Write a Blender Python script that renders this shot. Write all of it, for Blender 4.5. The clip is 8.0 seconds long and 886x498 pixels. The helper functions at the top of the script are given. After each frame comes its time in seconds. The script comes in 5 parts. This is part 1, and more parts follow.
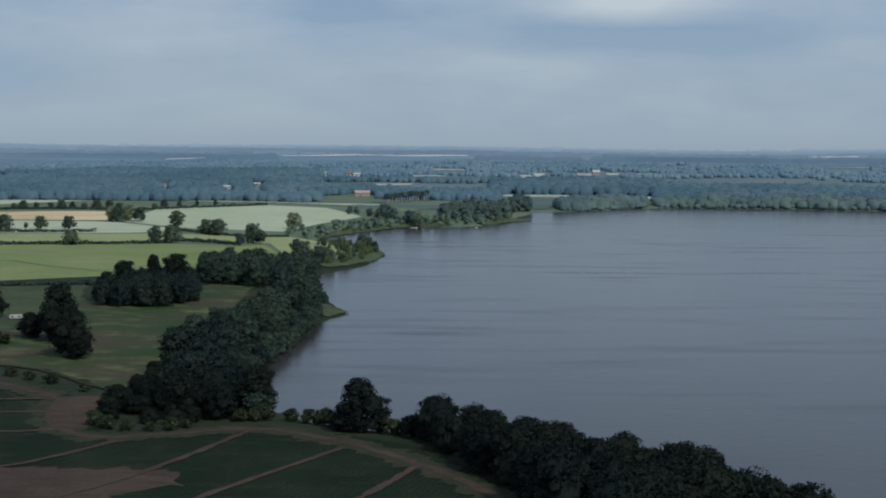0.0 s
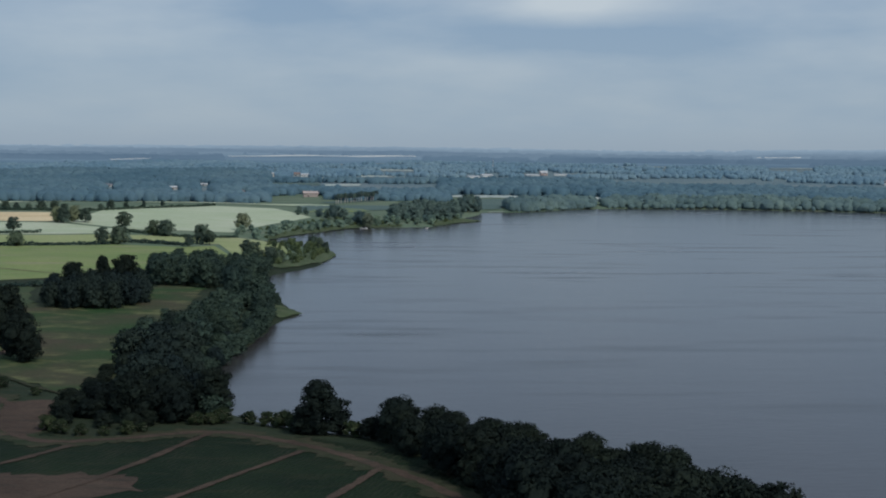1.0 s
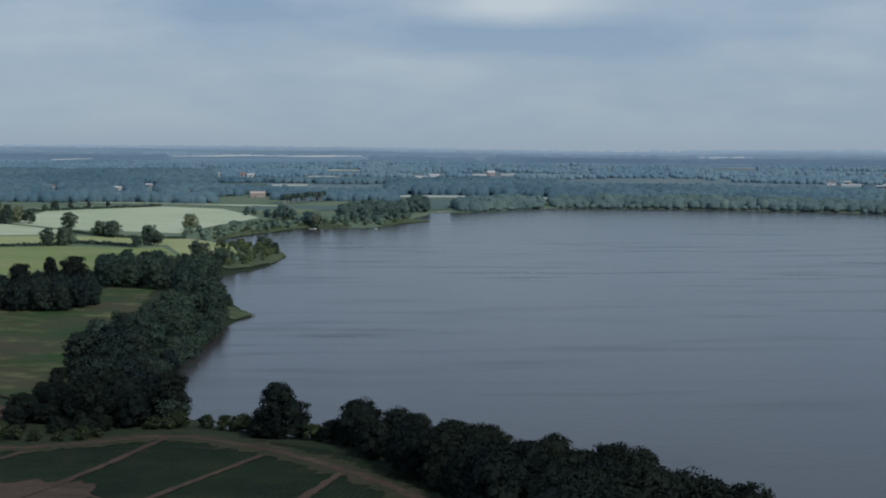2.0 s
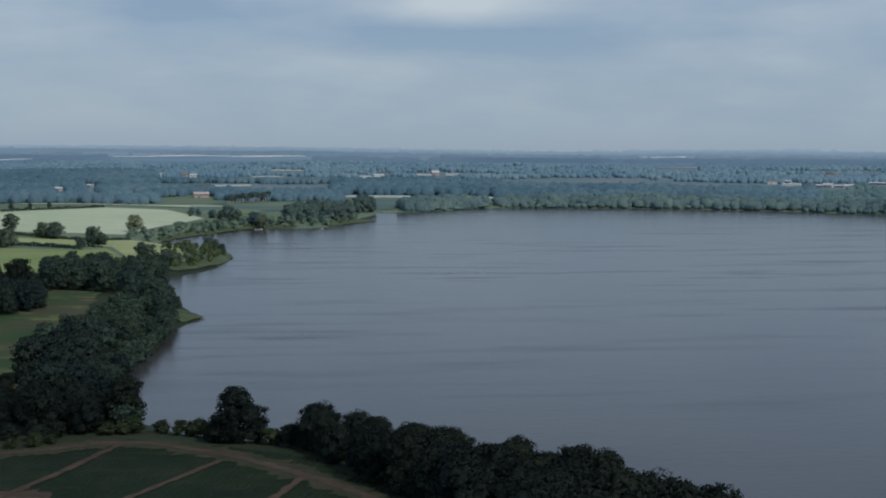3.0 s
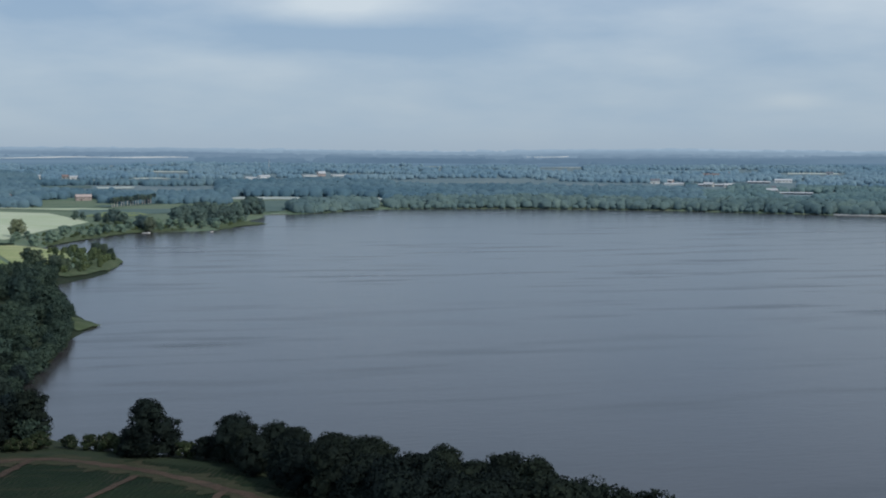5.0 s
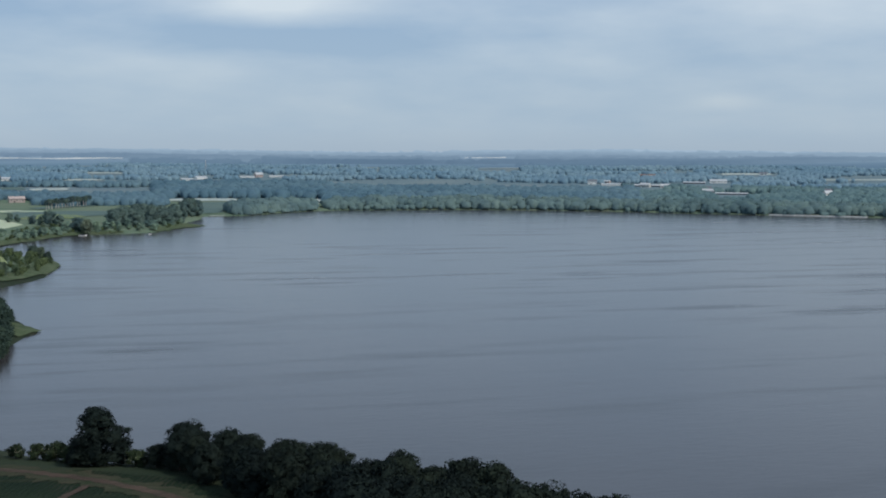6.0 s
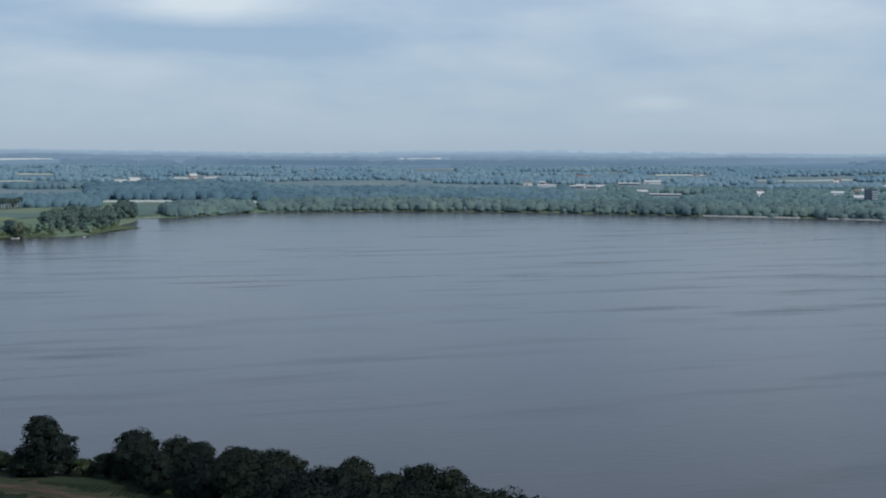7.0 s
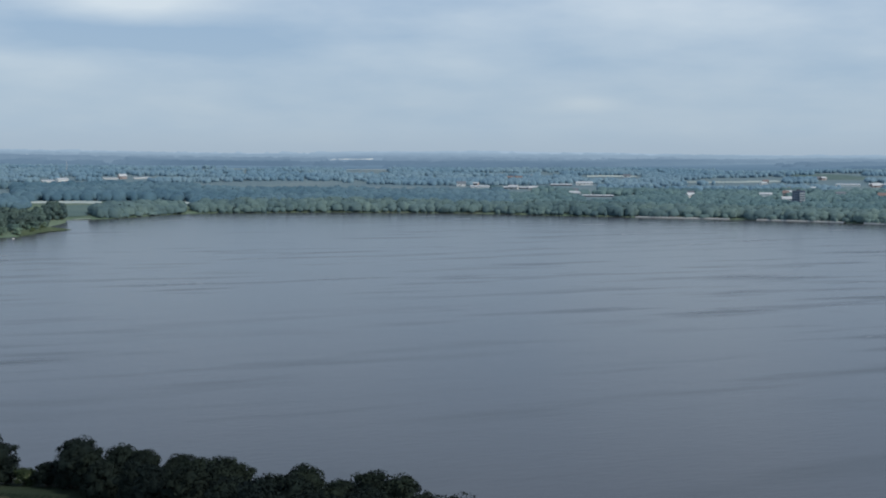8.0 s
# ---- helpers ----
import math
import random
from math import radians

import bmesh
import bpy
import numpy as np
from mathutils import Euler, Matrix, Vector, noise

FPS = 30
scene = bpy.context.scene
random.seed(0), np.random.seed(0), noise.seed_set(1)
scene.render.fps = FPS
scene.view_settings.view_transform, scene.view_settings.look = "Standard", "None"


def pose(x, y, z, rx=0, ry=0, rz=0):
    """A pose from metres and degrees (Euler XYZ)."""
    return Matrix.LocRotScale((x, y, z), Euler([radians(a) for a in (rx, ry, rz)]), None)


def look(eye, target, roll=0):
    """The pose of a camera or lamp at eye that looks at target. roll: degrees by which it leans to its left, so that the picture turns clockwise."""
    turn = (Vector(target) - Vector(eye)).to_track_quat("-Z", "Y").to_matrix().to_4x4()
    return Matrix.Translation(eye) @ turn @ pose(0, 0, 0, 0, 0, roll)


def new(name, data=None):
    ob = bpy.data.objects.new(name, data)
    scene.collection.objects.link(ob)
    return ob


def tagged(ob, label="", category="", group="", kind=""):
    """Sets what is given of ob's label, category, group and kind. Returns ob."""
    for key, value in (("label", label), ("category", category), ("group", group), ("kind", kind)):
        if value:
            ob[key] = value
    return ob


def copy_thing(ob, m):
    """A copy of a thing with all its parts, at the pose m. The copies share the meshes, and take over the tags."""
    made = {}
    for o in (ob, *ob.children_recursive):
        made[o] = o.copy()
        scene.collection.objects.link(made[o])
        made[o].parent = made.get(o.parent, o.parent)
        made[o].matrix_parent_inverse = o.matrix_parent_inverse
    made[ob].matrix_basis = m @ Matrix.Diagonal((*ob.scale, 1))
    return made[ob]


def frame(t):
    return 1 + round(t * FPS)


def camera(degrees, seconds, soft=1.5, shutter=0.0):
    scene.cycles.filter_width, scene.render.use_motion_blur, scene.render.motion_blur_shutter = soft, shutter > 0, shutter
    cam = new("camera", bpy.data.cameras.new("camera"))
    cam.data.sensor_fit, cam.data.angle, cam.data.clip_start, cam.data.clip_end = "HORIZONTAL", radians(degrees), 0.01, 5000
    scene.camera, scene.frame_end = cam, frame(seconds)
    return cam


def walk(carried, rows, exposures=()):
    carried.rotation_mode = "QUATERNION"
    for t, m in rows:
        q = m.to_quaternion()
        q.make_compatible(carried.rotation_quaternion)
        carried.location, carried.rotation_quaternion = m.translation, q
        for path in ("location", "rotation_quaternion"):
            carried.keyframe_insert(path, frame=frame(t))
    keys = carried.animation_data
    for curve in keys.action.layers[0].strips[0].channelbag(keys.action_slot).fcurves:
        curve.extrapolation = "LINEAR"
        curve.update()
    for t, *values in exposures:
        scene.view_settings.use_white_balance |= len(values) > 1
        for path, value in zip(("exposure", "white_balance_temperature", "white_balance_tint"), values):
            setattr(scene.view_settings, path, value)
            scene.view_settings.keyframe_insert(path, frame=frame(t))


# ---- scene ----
from mathutils import geometry

cam = camera(37.645, 8.0, soft=1.95)
# seconds, place in metres, then degrees turned to the right, looked up and leant to the left
ROWS = [
    (0.0, 0.0, 0.0, 70.0, 0.0, -4.388, 0.389),
    (0.5, -1.635, 1.671, 69.692, 1.139, -4.355, 0.429),
    (1.0, -3.318, 3.259, 69.486, 2.366, -4.333, 0.446),
    (1.5, -5.04, 4.77, 69.374, 3.57, -4.321, 0.446),
    (2.0, -6.795, 6.206, 69.349, 4.779, -4.314, 0.431),
    (2.5, -8.575, 7.571, 69.405, 6.026, -4.31, 0.405),
    (3.0, -10.373, 8.868, 69.533, 7.31, -4.308, 0.372),
    (3.5, -12.181, 10.102, 69.728, 8.507, -4.305, 0.334),
    (4.0, -13.991, 11.276, 69.981, 9.794, -4.3, 0.295),
    (4.5, -15.796, 12.393, 70.285, 11.127, -4.292, 0.259),
    (5.0, -17.589, 13.457, 70.635, 12.466, -4.281, 0.228),
    (5.5, -19.361, 14.472, 71.021, 13.813, -4.267, 0.207),
    (6.0, -21.107, 15.441, 71.437, 15.275, -4.251, 0.199),
    (6.5, -22.817, 16.369, 71.877, 16.617, -4.233, 0.207),
    (7.0, -24.486, 17.257, 72.332, 18.176, -4.214, 0.235),
    (7.5, -26.104, 18.111, 72.795, 19.672, -4.197, 0.286),
    (8.0, -27.665, 18.934, 73.26, 21.217, -4.183, 0.363),
]
EXPOSURES = [(0.0, 0.13), (3.5, 0.12), (4.5, 0.28), (6.0, 0.45), (7.0, 0.47), (8.0, 0.47)]
walk(cam, [(t, pose(x, y, z, 0, 0, -turn) @ pose(0, 0, 0, 90 + up) @ pose(0, 0, 0, 0, 0, lean)) for t, x, y, z, turn, up, lean in ROWS], EXPOSURES)

# ---- sky and sun ----
SUN_TURN, SUN_UP = 138.0, 48.0
world = bpy.data.worlds.new("sky")
scene.world = world
world.use_nodes = True


def sky_nodes():
    tree = world.node_tree
    n, link = tree.nodes, tree.links.new
    n.clear()

    def op(kind, a, b=None, c=None, clamp=False):
        m = n.new("ShaderNodeMath")
        m.operation, m.use_clamp = kind, clamp
        for i, v in enumerate((a, b, c)):
            if v is not None:
                if isinstance(v, (int, float)):
                    m.inputs[i].default_value = v
                else:
                    link(v, m.inputs[i])
        return m.outputs[0]

    def mix(f, a, b):
        m = n.new("ShaderNodeMix")
        m.data_type = "RGBA"
        for sock, v in ((m.inputs[0], f), (m.inputs[6], a), (m.inputs[7], b)):
            if isinstance(v, (int, float)):
                sock.default_value = v
            elif isinstance(v, tuple):
                sock.default_value = (*v, 1)
            else:
                link(v, sock)
        return m.outputs[2]

    coord = n.new("ShaderNodeTexCoord")
    sep = n.new("ShaderNodeSeparateXYZ")
    link(coord.outputs["Generated"], sep.inputs[0])
    x, y, z = sep.outputs
    az = op("MULTIPLY", op("ARCTAN2", x, y), 57.2958)
    el = op("MULTIPLY", op("ARCSINE", z), 57.2958)
    comb = n.new("ShaderNodeCombineXYZ")
    link(op("MULTIPLY", az, 0.105), comb.inputs[0])
    link(op("MULTIPLY", el, 0.36), comb.inputs[1])
    big = n.new("ShaderNodeTexNoise")
    big.inputs["Scale"].default_value, big.inputs["Detail"].default_value, big.inputs["Roughness"].default_value = 1.0, 5, 0.5
    link(comb.outputs[0], big.inputs["Vector"])
    fluff = n.new("ShaderNodeTexNoise")
    fluff.inputs["Scale"].default_value, fluff.inputs["Detail"].default_value = 3.1, 6
    link(comb.outputs[0], fluff.inputs["Vector"])

    def puff(a, e, wa, we):
        """A soft cloud round the direction a, e (degrees)."""
        da, de = op("DIVIDE", op("SUBTRACT", az, a), wa), op("DIVIDE", op("SUBTRACT", el, e), we)
        return op("EXPONENT", op("MULTIPLY", op("ADD", op("MULTIPLY", da, da), op("MULTIPLY", de, de)), -1.0))

    cloud = op("ADD", op("MULTIPLY", op("SUBTRACT", big.outputs[0], 0.2), 1.0), op("MULTIPLY", fluff.outputs[0], 0.4))
    cloud = op("ADD", op("SUBTRACT", cloud, 0.22), op("MULTIPLY", puff(7.6, 6.4, 3.4, 0.75), 0.85))
    cloud = op("ADD", cloud, op("MULTIPLY", puff(-12, 4.5, 5.0, 1.2), 0.3))
    cloud = op("ADD", cloud, op("MULTIPLY", puff(4, 3.6, 5.0, 0.6), 0.25))
    cloud = op("ADD", cloud, op("MULTIPLY", puff(31, 6.2, 8.0, 1.3), 0.35))
    cloud = op("SUBTRACT", cloud, op("MULTIPLY", puff(9, 4.9, 8.5, 0.7), 0.4))
    cloud = op("SUBTRACT", cloud, op("MULTIPLY", puff(-4, 5.9, 4.0, 0.7), 0.3))
    cloud = op("ADD", cloud, op("MULTIPLY", puff(27.5, 2.2, 1.4, 0.35), 0.45))
    cloud = op("SUBTRACT", cloud, op("MULTIPLY", puff(-19, 3.2, 5.0, 1.6), 0.3))
    cloud = op("MULTIPLY", cloud, 1.0, clamp=True)
    deep = mix(op("MULTIPLY", el, 0.1, clamp=True), (0.266, 0.36, 0.464), (0.19, 0.292, 0.44))
    pale = mix(op("MULTIPLY", el, 0.1, clamp=True), (0.352, 0.42, 0.482), (0.555, 0.615, 0.67))
    cover = mix(cloud, deep, pale)
    low = op("SUBTRACT", 1.0, op("DIVIDE", el, 1.1), clamp=True)
    cover = mix(op("MULTIPLY", low, 0.95), cover, (0.275, 0.352, 0.44))
    nishita = n.new("ShaderNodeTexSky")
    nishita.sky_type, nishita.sun_disc = "NISHITA", False
    nishita.sun_elevation, nishita.sun_rotation = radians(SUN_UP), radians(SUN_TURN)
    clear = n.new("ShaderNodeVectorMath")
    clear.operation = "SCALE"
    clear.inputs[3].default_value = 0.08
    link(nishita.outputs[0], clear.inputs[0])
    sky = mix(0.88, clear.outputs[0], cover)
    back = n.new("ShaderNodeBackground")
    link(sky, back.inputs[0])
    back.inputs[1].default_value = 1.0
    out = n.new("ShaderNodeOutputWorld")
    link(back.outputs[0], out.inputs[0])


sky_nodes()
sun_data = bpy.data.lights.new("sun", "SUN")
sun_data.energy, sun_data.angle, sun_data.color = 1.9, radians(6), (1.0, 0.95, 0.87)
sun = new("sun", sun_data)
sun.matrix_world = look((0, 0, 400), (-math.sin(radians(SUN_TURN)) * 100, -math.cos(radians(SUN_TURN)) * 100, 400 - math.tan(radians(SUN_UP)) * 100))

# ---- materials ----


class Nodes:
    """A principled material under construction."""

    def __init__(self, name, rough=0.8, spec=0.2):
        self.mat = bpy.data.materials.new(name)
        self.mat.use_nodes = True
        self.tree = self.mat.node_tree
        self.shader = self.tree.nodes["Principled BSDF"]
        self.shader.inputs["Roughness"].default_value = rough
        self.shader.inputs["Specular IOR Level"].default_value = spec

    def node(self, kind, **inputs):
        n = self.tree.nodes.new(kind)
        for key, v in inputs.items():
            self.put(v, n.inputs[key.replace("_", " ")])
        return n

    def put(self, v, sock):
        if isinstance(v, bpy.types.NodeSocket):
            self.tree.links.new(v, sock)
        elif isinstance(v, tuple) and len(v) == 3 and sock.type == "RGBA":
            sock.default_value = (*v, 1)
        else:
            sock.default_value = v

    def place(self, sx=1.0, sy=1.0, sz=1.0, turn=0.0):
        """World position, scaled."""
        m = self.node("ShaderNodeMapping")
        m.vector_type = "POINT"
        self.tree.links.new(self.tree.nodes.new("ShaderNodeNewGeometry").outputs["Position"], m.inputs["Vector"])
        m.inputs["Rotation"].default_value = (0, 0, radians(turn))
        m.inputs["Scale"].default_value = (sx, sy, sz)
        return m.outputs[0]

    def own(self):
        return self.node("ShaderNodeTexCoord").outputs["Object"]

    def noise(self, vector, scale, detail=4.0, rough=0.55):
        return self.node("ShaderNodeTexNoise", Vector=vector, Scale=scale, Detail=detail, Roughness=rough).outputs[0]

    def ramp(self, f, lo, hi):
        return self.node("ShaderNodeMapRange", Value=f, From_Min=lo, From_Max=hi).outputs[0]

    def math(self, kind, a, b):
        m = self.node("ShaderNodeMath")
        m.operation = kind
        self.put(a, m.inputs[0])
        self.put(b, m.inputs[1])
        return m.outputs[0]

    def mix(self, f, a, b, blend="MIX"):
        m = self.node("ShaderNodeMix")
        m.data_type, m.blend_type = "RGBA", blend
        for sock, v in ((m.inputs[0], f), (m.inputs[6], a), (m.inputs[7], b)):
            self.put(v, sock)
        return m.outputs[2]

    def colour(self, c):
        self.put(c, self.shader.inputs["Base Color"])
        return self

    def bump(self, height, strength, distance):
        b = self.node("ShaderNodeBump", Height=height, Strength=strength, Distance=distance)
        self.tree.links.new(b.outputs[0], self.shader.inputs["Normal"])
        return self


def scaled(c, k):
    return tuple(v * k for v in c)


def ground_material(name, a, b, c, patch=0.02, turn=0.0, rows=0.0, grain=0.9, stretch=0.25):
    """Turf, crop or soil: two tones in patches, a third in streaks, fine grain; rows: spacing of drilled rows."""
    m = Nodes(name, 0.95, 0.1)
    p = m.place()
    col = m.mix(m.ramp(m.noise(p, patch, 5), 0.35, 0.65), a, b)
    streak = m.noise(m.place(stretch, 1.0, 1.0, turn), patch * 5, 4)
    col = m.mix(m.ramp(streak, 0.52, 0.75), col, c)
    fine = m.noise(p, grain, 6, 0.7)
    col = m.mix(1.0, col, m.mix(m.ramp(fine, 0.25, 0.75), (0.72, 0.72, 0.72), (1.25, 1.25, 1.2)), "MULTIPLY")
    height = fine
    if rows:
        wave = m.node("ShaderNodeTexWave", Vector=m.place(1, 1, 1, turn), Scale=0.314 / rows, Distortion=6.0, Detail=4.0)
        bare = m.ramp(m.noise(m.place(0.12, 0.03, 1, turn), 0.9, 4), 0.5, 0.72)
        col = m.mix(m.math("MULTIPLY", m.math("MULTIPLY", m.ramp(wave.outputs[1], 0.5, 0.9), bare), 0.42), col, (0.058, 0.05, 0.036))
        height = m.math("ADD", fine, m.math("MULTIPLY", wave.outputs[1], 0.6))
    m.colour(col).bump(height, 0.6, 0.5)
    return m.mat


def leaf_material(name, dark, light, through_leaf=0.25, vary=1.0):
    """Foliage: each leaf and each plant takes a tone of its own."""
    m = Nodes(name, 0.8, 0.08)
    geo = m.node("ShaderNodeNewGeometry")
    info = m.node("ShaderNodeObjectInfo")
    col = m.mix(m.ramp(geo.outputs["Random Per Island"], 0.0, 1.0), dark, light)
    col = m.mix(m.ramp(m.noise(m.own(), 0.35, 3), 0.4, 0.7), col, scaled(light, 1.1))
    tone = m.mix(m.math("ADD", 0.5 - vary / 2, m.math("MULTIPLY", info.outputs["Random"], vary)), (0.72, 0.78, 0.84), (1.26, 1.2, 1.0))
    col = m.mix(1.0, col, tone, "MULTIPLY")
    clump = m.ramp(m.noise(m.place(), 0.09, 2), 0.5 - 0.2 / vary, 0.5 + 0.2 / vary)
    col = m.mix(1.0, col, m.mix(clump, (0.74, 0.76, 0.82), (1.24, 1.2, 1.12)), "MULTIPLY")
    m.colour(col)
    thin = m.node("ShaderNodeBsdfTranslucent", Color=col)
    both = m.node("ShaderNodeMixShader", Fac=through_leaf)
    m.put(m.shader.outputs[0], both.inputs[1])
    m.put(thin.outputs[0], both.inputs[2])
    m.put(both.outputs[0], m.tree.nodes["Material Output"].inputs["Surface"])
    return m.mat


def wood_material(name, a, b, crowns=0.4):
    """Woods seen from far off: tone by crown, and by the stand they grow in."""
    m = Nodes(name, 0.8, 0.1)
    geo = m.node("ShaderNodeNewGeometry")
    p = m.place()
    col = m.mix(m.ramp(m.noise(p, 0.006, 3), 0.38, 0.62), a, b)
    tone = m.mix(geo.outputs["Random Per Island"], (0.86, 0.88, 0.9), (1.16, 1.13, 1.1))
    col = m.mix(1.0, col, tone, "MULTIPLY")
    cell = m.node("ShaderNodeTexVoronoi")
    cell.inputs["Scale"].default_value = 0.075
    m.put(m.place(1, 1, 0), cell.inputs["Vector"])
    part_of = m.node("ShaderNodeSeparateColor")
    m.put(cell.outputs["Color"], part_of.inputs[0])
    col = m.mix(1.0, col, m.mix(m.math("MULTIPLY", part_of.outputs[0], crowns), (0.95, 0.97, 0.98), (1.3, 1.24, 1.1)), "MULTIPLY")
    m.colour(col).bump(m.noise(p, 0.3, 3), 0.4, 1.0)
    return m.mat


def plain_material(name, a, rough=0.7, scale=0.4, spread=0.2, spec=0.3):
    m = Nodes(name, rough, spec)
    p = m.place()
    col = m.mix(m.noise(p, scale, 5), scaled(a, 1 - spread), scaled(a, 1 + spread))
    col = m.mix(m.ramp(m.noise(p, scale * 7, 4), 0.55, 0.8), col, scaled(a, 0.75))
    m.colour(col).bump(m.noise(p, scale * 10, 4), 0.3, 0.05)
    return m.mat


def water_material():
    m = Nodes("lake_water", 0.12, 0.5)
    m.shader.inputs["IOR"].default_value = 1.33
    slick = m.noise(m.place(0.009, 0.05, 1, -8), 1.0, 4, 0.55)
    gust = m.noise(m.place(0.0022, 0.006, 1, -8), 1.0, 3)
    streak = m.math("MULTIPLY", m.ramp(slick, 0.52, 0.66), m.ramp(gust, 0.36, 0.58))
    col = m.mix(gust, (0.028, 0.028, 0.032), (0.046, 0.042, 0.046))
    col = m.mix(m.math("MULTIPLY", streak, 0.45), col, (0.016, 0.021, 0.024))
    m.colour(col)
    m.put(m.math("ADD", 0.18, m.math("MULTIPLY", streak, 0.11)), m.shader.inputs["Roughness"])
    ripple = m.noise(m.place(0.35, 1.0, 1, -8), 0.55, 4, 0.6)
    swell = m.noise(m.place(0.5, 1.0, 1, -8), 0.09, 2)
    chop = m.noise(m.place(0.5, 1.0, 1, -8), 2.2, 2, 0.5)
    m.bump(m.math("ADD", m.math("MULTIPLY", chop, 0.04), m.math("ADD", m.math("MULTIPLY", ripple, 0.35), m.math("MULTIPLY", swell, 0.22))), 0.36, 0.42)
    return m.mat


WATER = water_material()
# Cloud shade is painted into the near turf; MEADOW is its brighter far counterpart.
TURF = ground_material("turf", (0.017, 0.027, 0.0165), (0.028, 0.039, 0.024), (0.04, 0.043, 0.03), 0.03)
MEADOW = ground_material("far_meadow", (0.09, 0.135, 0.095), (0.125, 0.165, 0.115), (0.17, 0.19, 0.14), 0.01)
# Far ground: the air's haze is mixed into the colour as blue.
HAZED_LAND = ground_material("hazed_land", (0.105, 0.158, 0.19), (0.135, 0.185, 0.20), (0.175, 0.205, 0.215), 0.004)
# Nearer pastures: cloud shade is put into their darker colours.
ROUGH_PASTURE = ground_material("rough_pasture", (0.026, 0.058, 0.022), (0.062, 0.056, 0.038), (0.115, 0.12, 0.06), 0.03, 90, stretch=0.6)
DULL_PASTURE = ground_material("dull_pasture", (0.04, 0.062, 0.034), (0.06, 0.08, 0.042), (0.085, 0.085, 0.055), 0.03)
DRY_PATH = ground_material("dry_path", (0.15, 0.135, 0.085), (0.18, 0.155, 0.105), (0.13, 0.13, 0.08), 0.1)
PALE_PAINT = ground_material("weathered_pale_paint", (0.42, 0.42, 0.42), (0.48, 0.48, 0.47), (0.38, 0.38, 0.37), 0.5)
# Middle fields: the sun patch on them is put into paler colours.
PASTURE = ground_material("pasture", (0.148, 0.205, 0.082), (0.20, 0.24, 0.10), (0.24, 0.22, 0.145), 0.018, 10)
SUNNY_PASTURE = ground_material("sunlit_pasture", (0.225, 0.27, 0.125), (0.28, 0.31, 0.155), (0.33, 0.33, 0.20), 0.02, 5)
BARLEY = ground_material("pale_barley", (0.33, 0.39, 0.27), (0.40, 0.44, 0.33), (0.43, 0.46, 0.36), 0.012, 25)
RIPE = ground_material("ripe_grain", (0.52, 0.42, 0.26), (0.60, 0.49, 0.32), (0.46, 0.33, 0.2), 0.012, 5)
# Crop green taken down to near black to stand for cloud shade.
CROP = ground_material("shaded_crop", (0.0065, 0.0145, 0.0078), (0.0115, 0.0215, 0.0105), (0.021, 0.026, 0.0145), 0.05, 18, 1.3)
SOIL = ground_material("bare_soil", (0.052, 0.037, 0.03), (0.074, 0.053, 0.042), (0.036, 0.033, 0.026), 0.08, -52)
REED = ground_material("reed_bed", (0.048, 0.07, 0.036), (0.075, 0.1, 0.055), (0.13, 0.13, 0.09), 0.08, stretch=0.7)
# Near shore and copse leaves are darkened in colour for cloud shade.
LEAF_SHADED = leaf_material("shaded_leaf", (0.01046, 0.01772, 0.0179), (0.01823, 0.02733, 0.02352))
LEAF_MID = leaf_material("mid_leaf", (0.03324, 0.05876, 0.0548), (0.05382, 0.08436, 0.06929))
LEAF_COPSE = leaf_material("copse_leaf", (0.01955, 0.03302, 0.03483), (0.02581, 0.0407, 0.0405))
LEAF_LIGHT = leaf_material("light_leaf", (0.06885, 0.1084, 0.06426), (0.1224, 0.1662, 0.09486))
# Willow green, paled and blued in the colour for haze.
LEAF_WILLOW = leaf_material("hazed_willow_leaf", (0.1063, 0.1812, 0.1688), (0.1625, 0.2375, 0.2))
LEAF_POPLAR = leaf_material("poplar_leaf", (0.1125, 0.15, 0.105), (0.1875, 0.225, 0.165))
LEAF_FIELD = leaf_material("field_tree_leaf", (0.054, 0.0837, 0.0702), (0.0837, 0.1188, 0.0945))
VERGE = ground_material("trampled_verge", (0.022, 0.032, 0.017), (0.042, 0.041, 0.026), (0.06, 0.05, 0.036), 0.12, -52)
LEAF_SHRUB = leaf_material("shrub_leaf", (0.0208, 0.0364, 0.0221), (0.0442, 0.0611, 0.0338))
BLOSSOM = plain_material("cream_blossom", (0.30, 0.30, 0.22), 0.8, 2.0, 0.2)
# Headland and far shore leaves hold haze as a blue tint in their colour.
LEAF_HEADLAND = leaf_material("hazed_headland_leaf", (0.063, 0.1092, 0.1134), (0.09975, 0.147, 0.1418))
LEAF_HAZED_SHORE = leaf_material("hazed_shore_leaf", (0.14, 0.21, 0.228), (0.155, 0.228, 0.24), 0.0, 0.45)
# Far canopies: haze is painted into the base colours, bluer with distance.
HAZED_WOODS = wood_material("hazed_wood_canopy", (0.061, 0.117, 0.156), (0.088, 0.148, 0.184))
HAZED_WOODS_FAR = wood_material("hazed_far_wood_canopy", (0.102, 0.178, 0.24), (0.136, 0.212, 0.264))
HAZED_SHORE_WOODS = wood_material("hazed_shore_tree_canopy", (0.068, 0.112, 0.122), (0.098, 0.148, 0.15), 0.8)
HAZED_TOWN_TREES = wood_material("hazed_town_tree_canopy", (0.064, 0.116, 0.136), (0.096, 0.155, 0.165), 0.7)


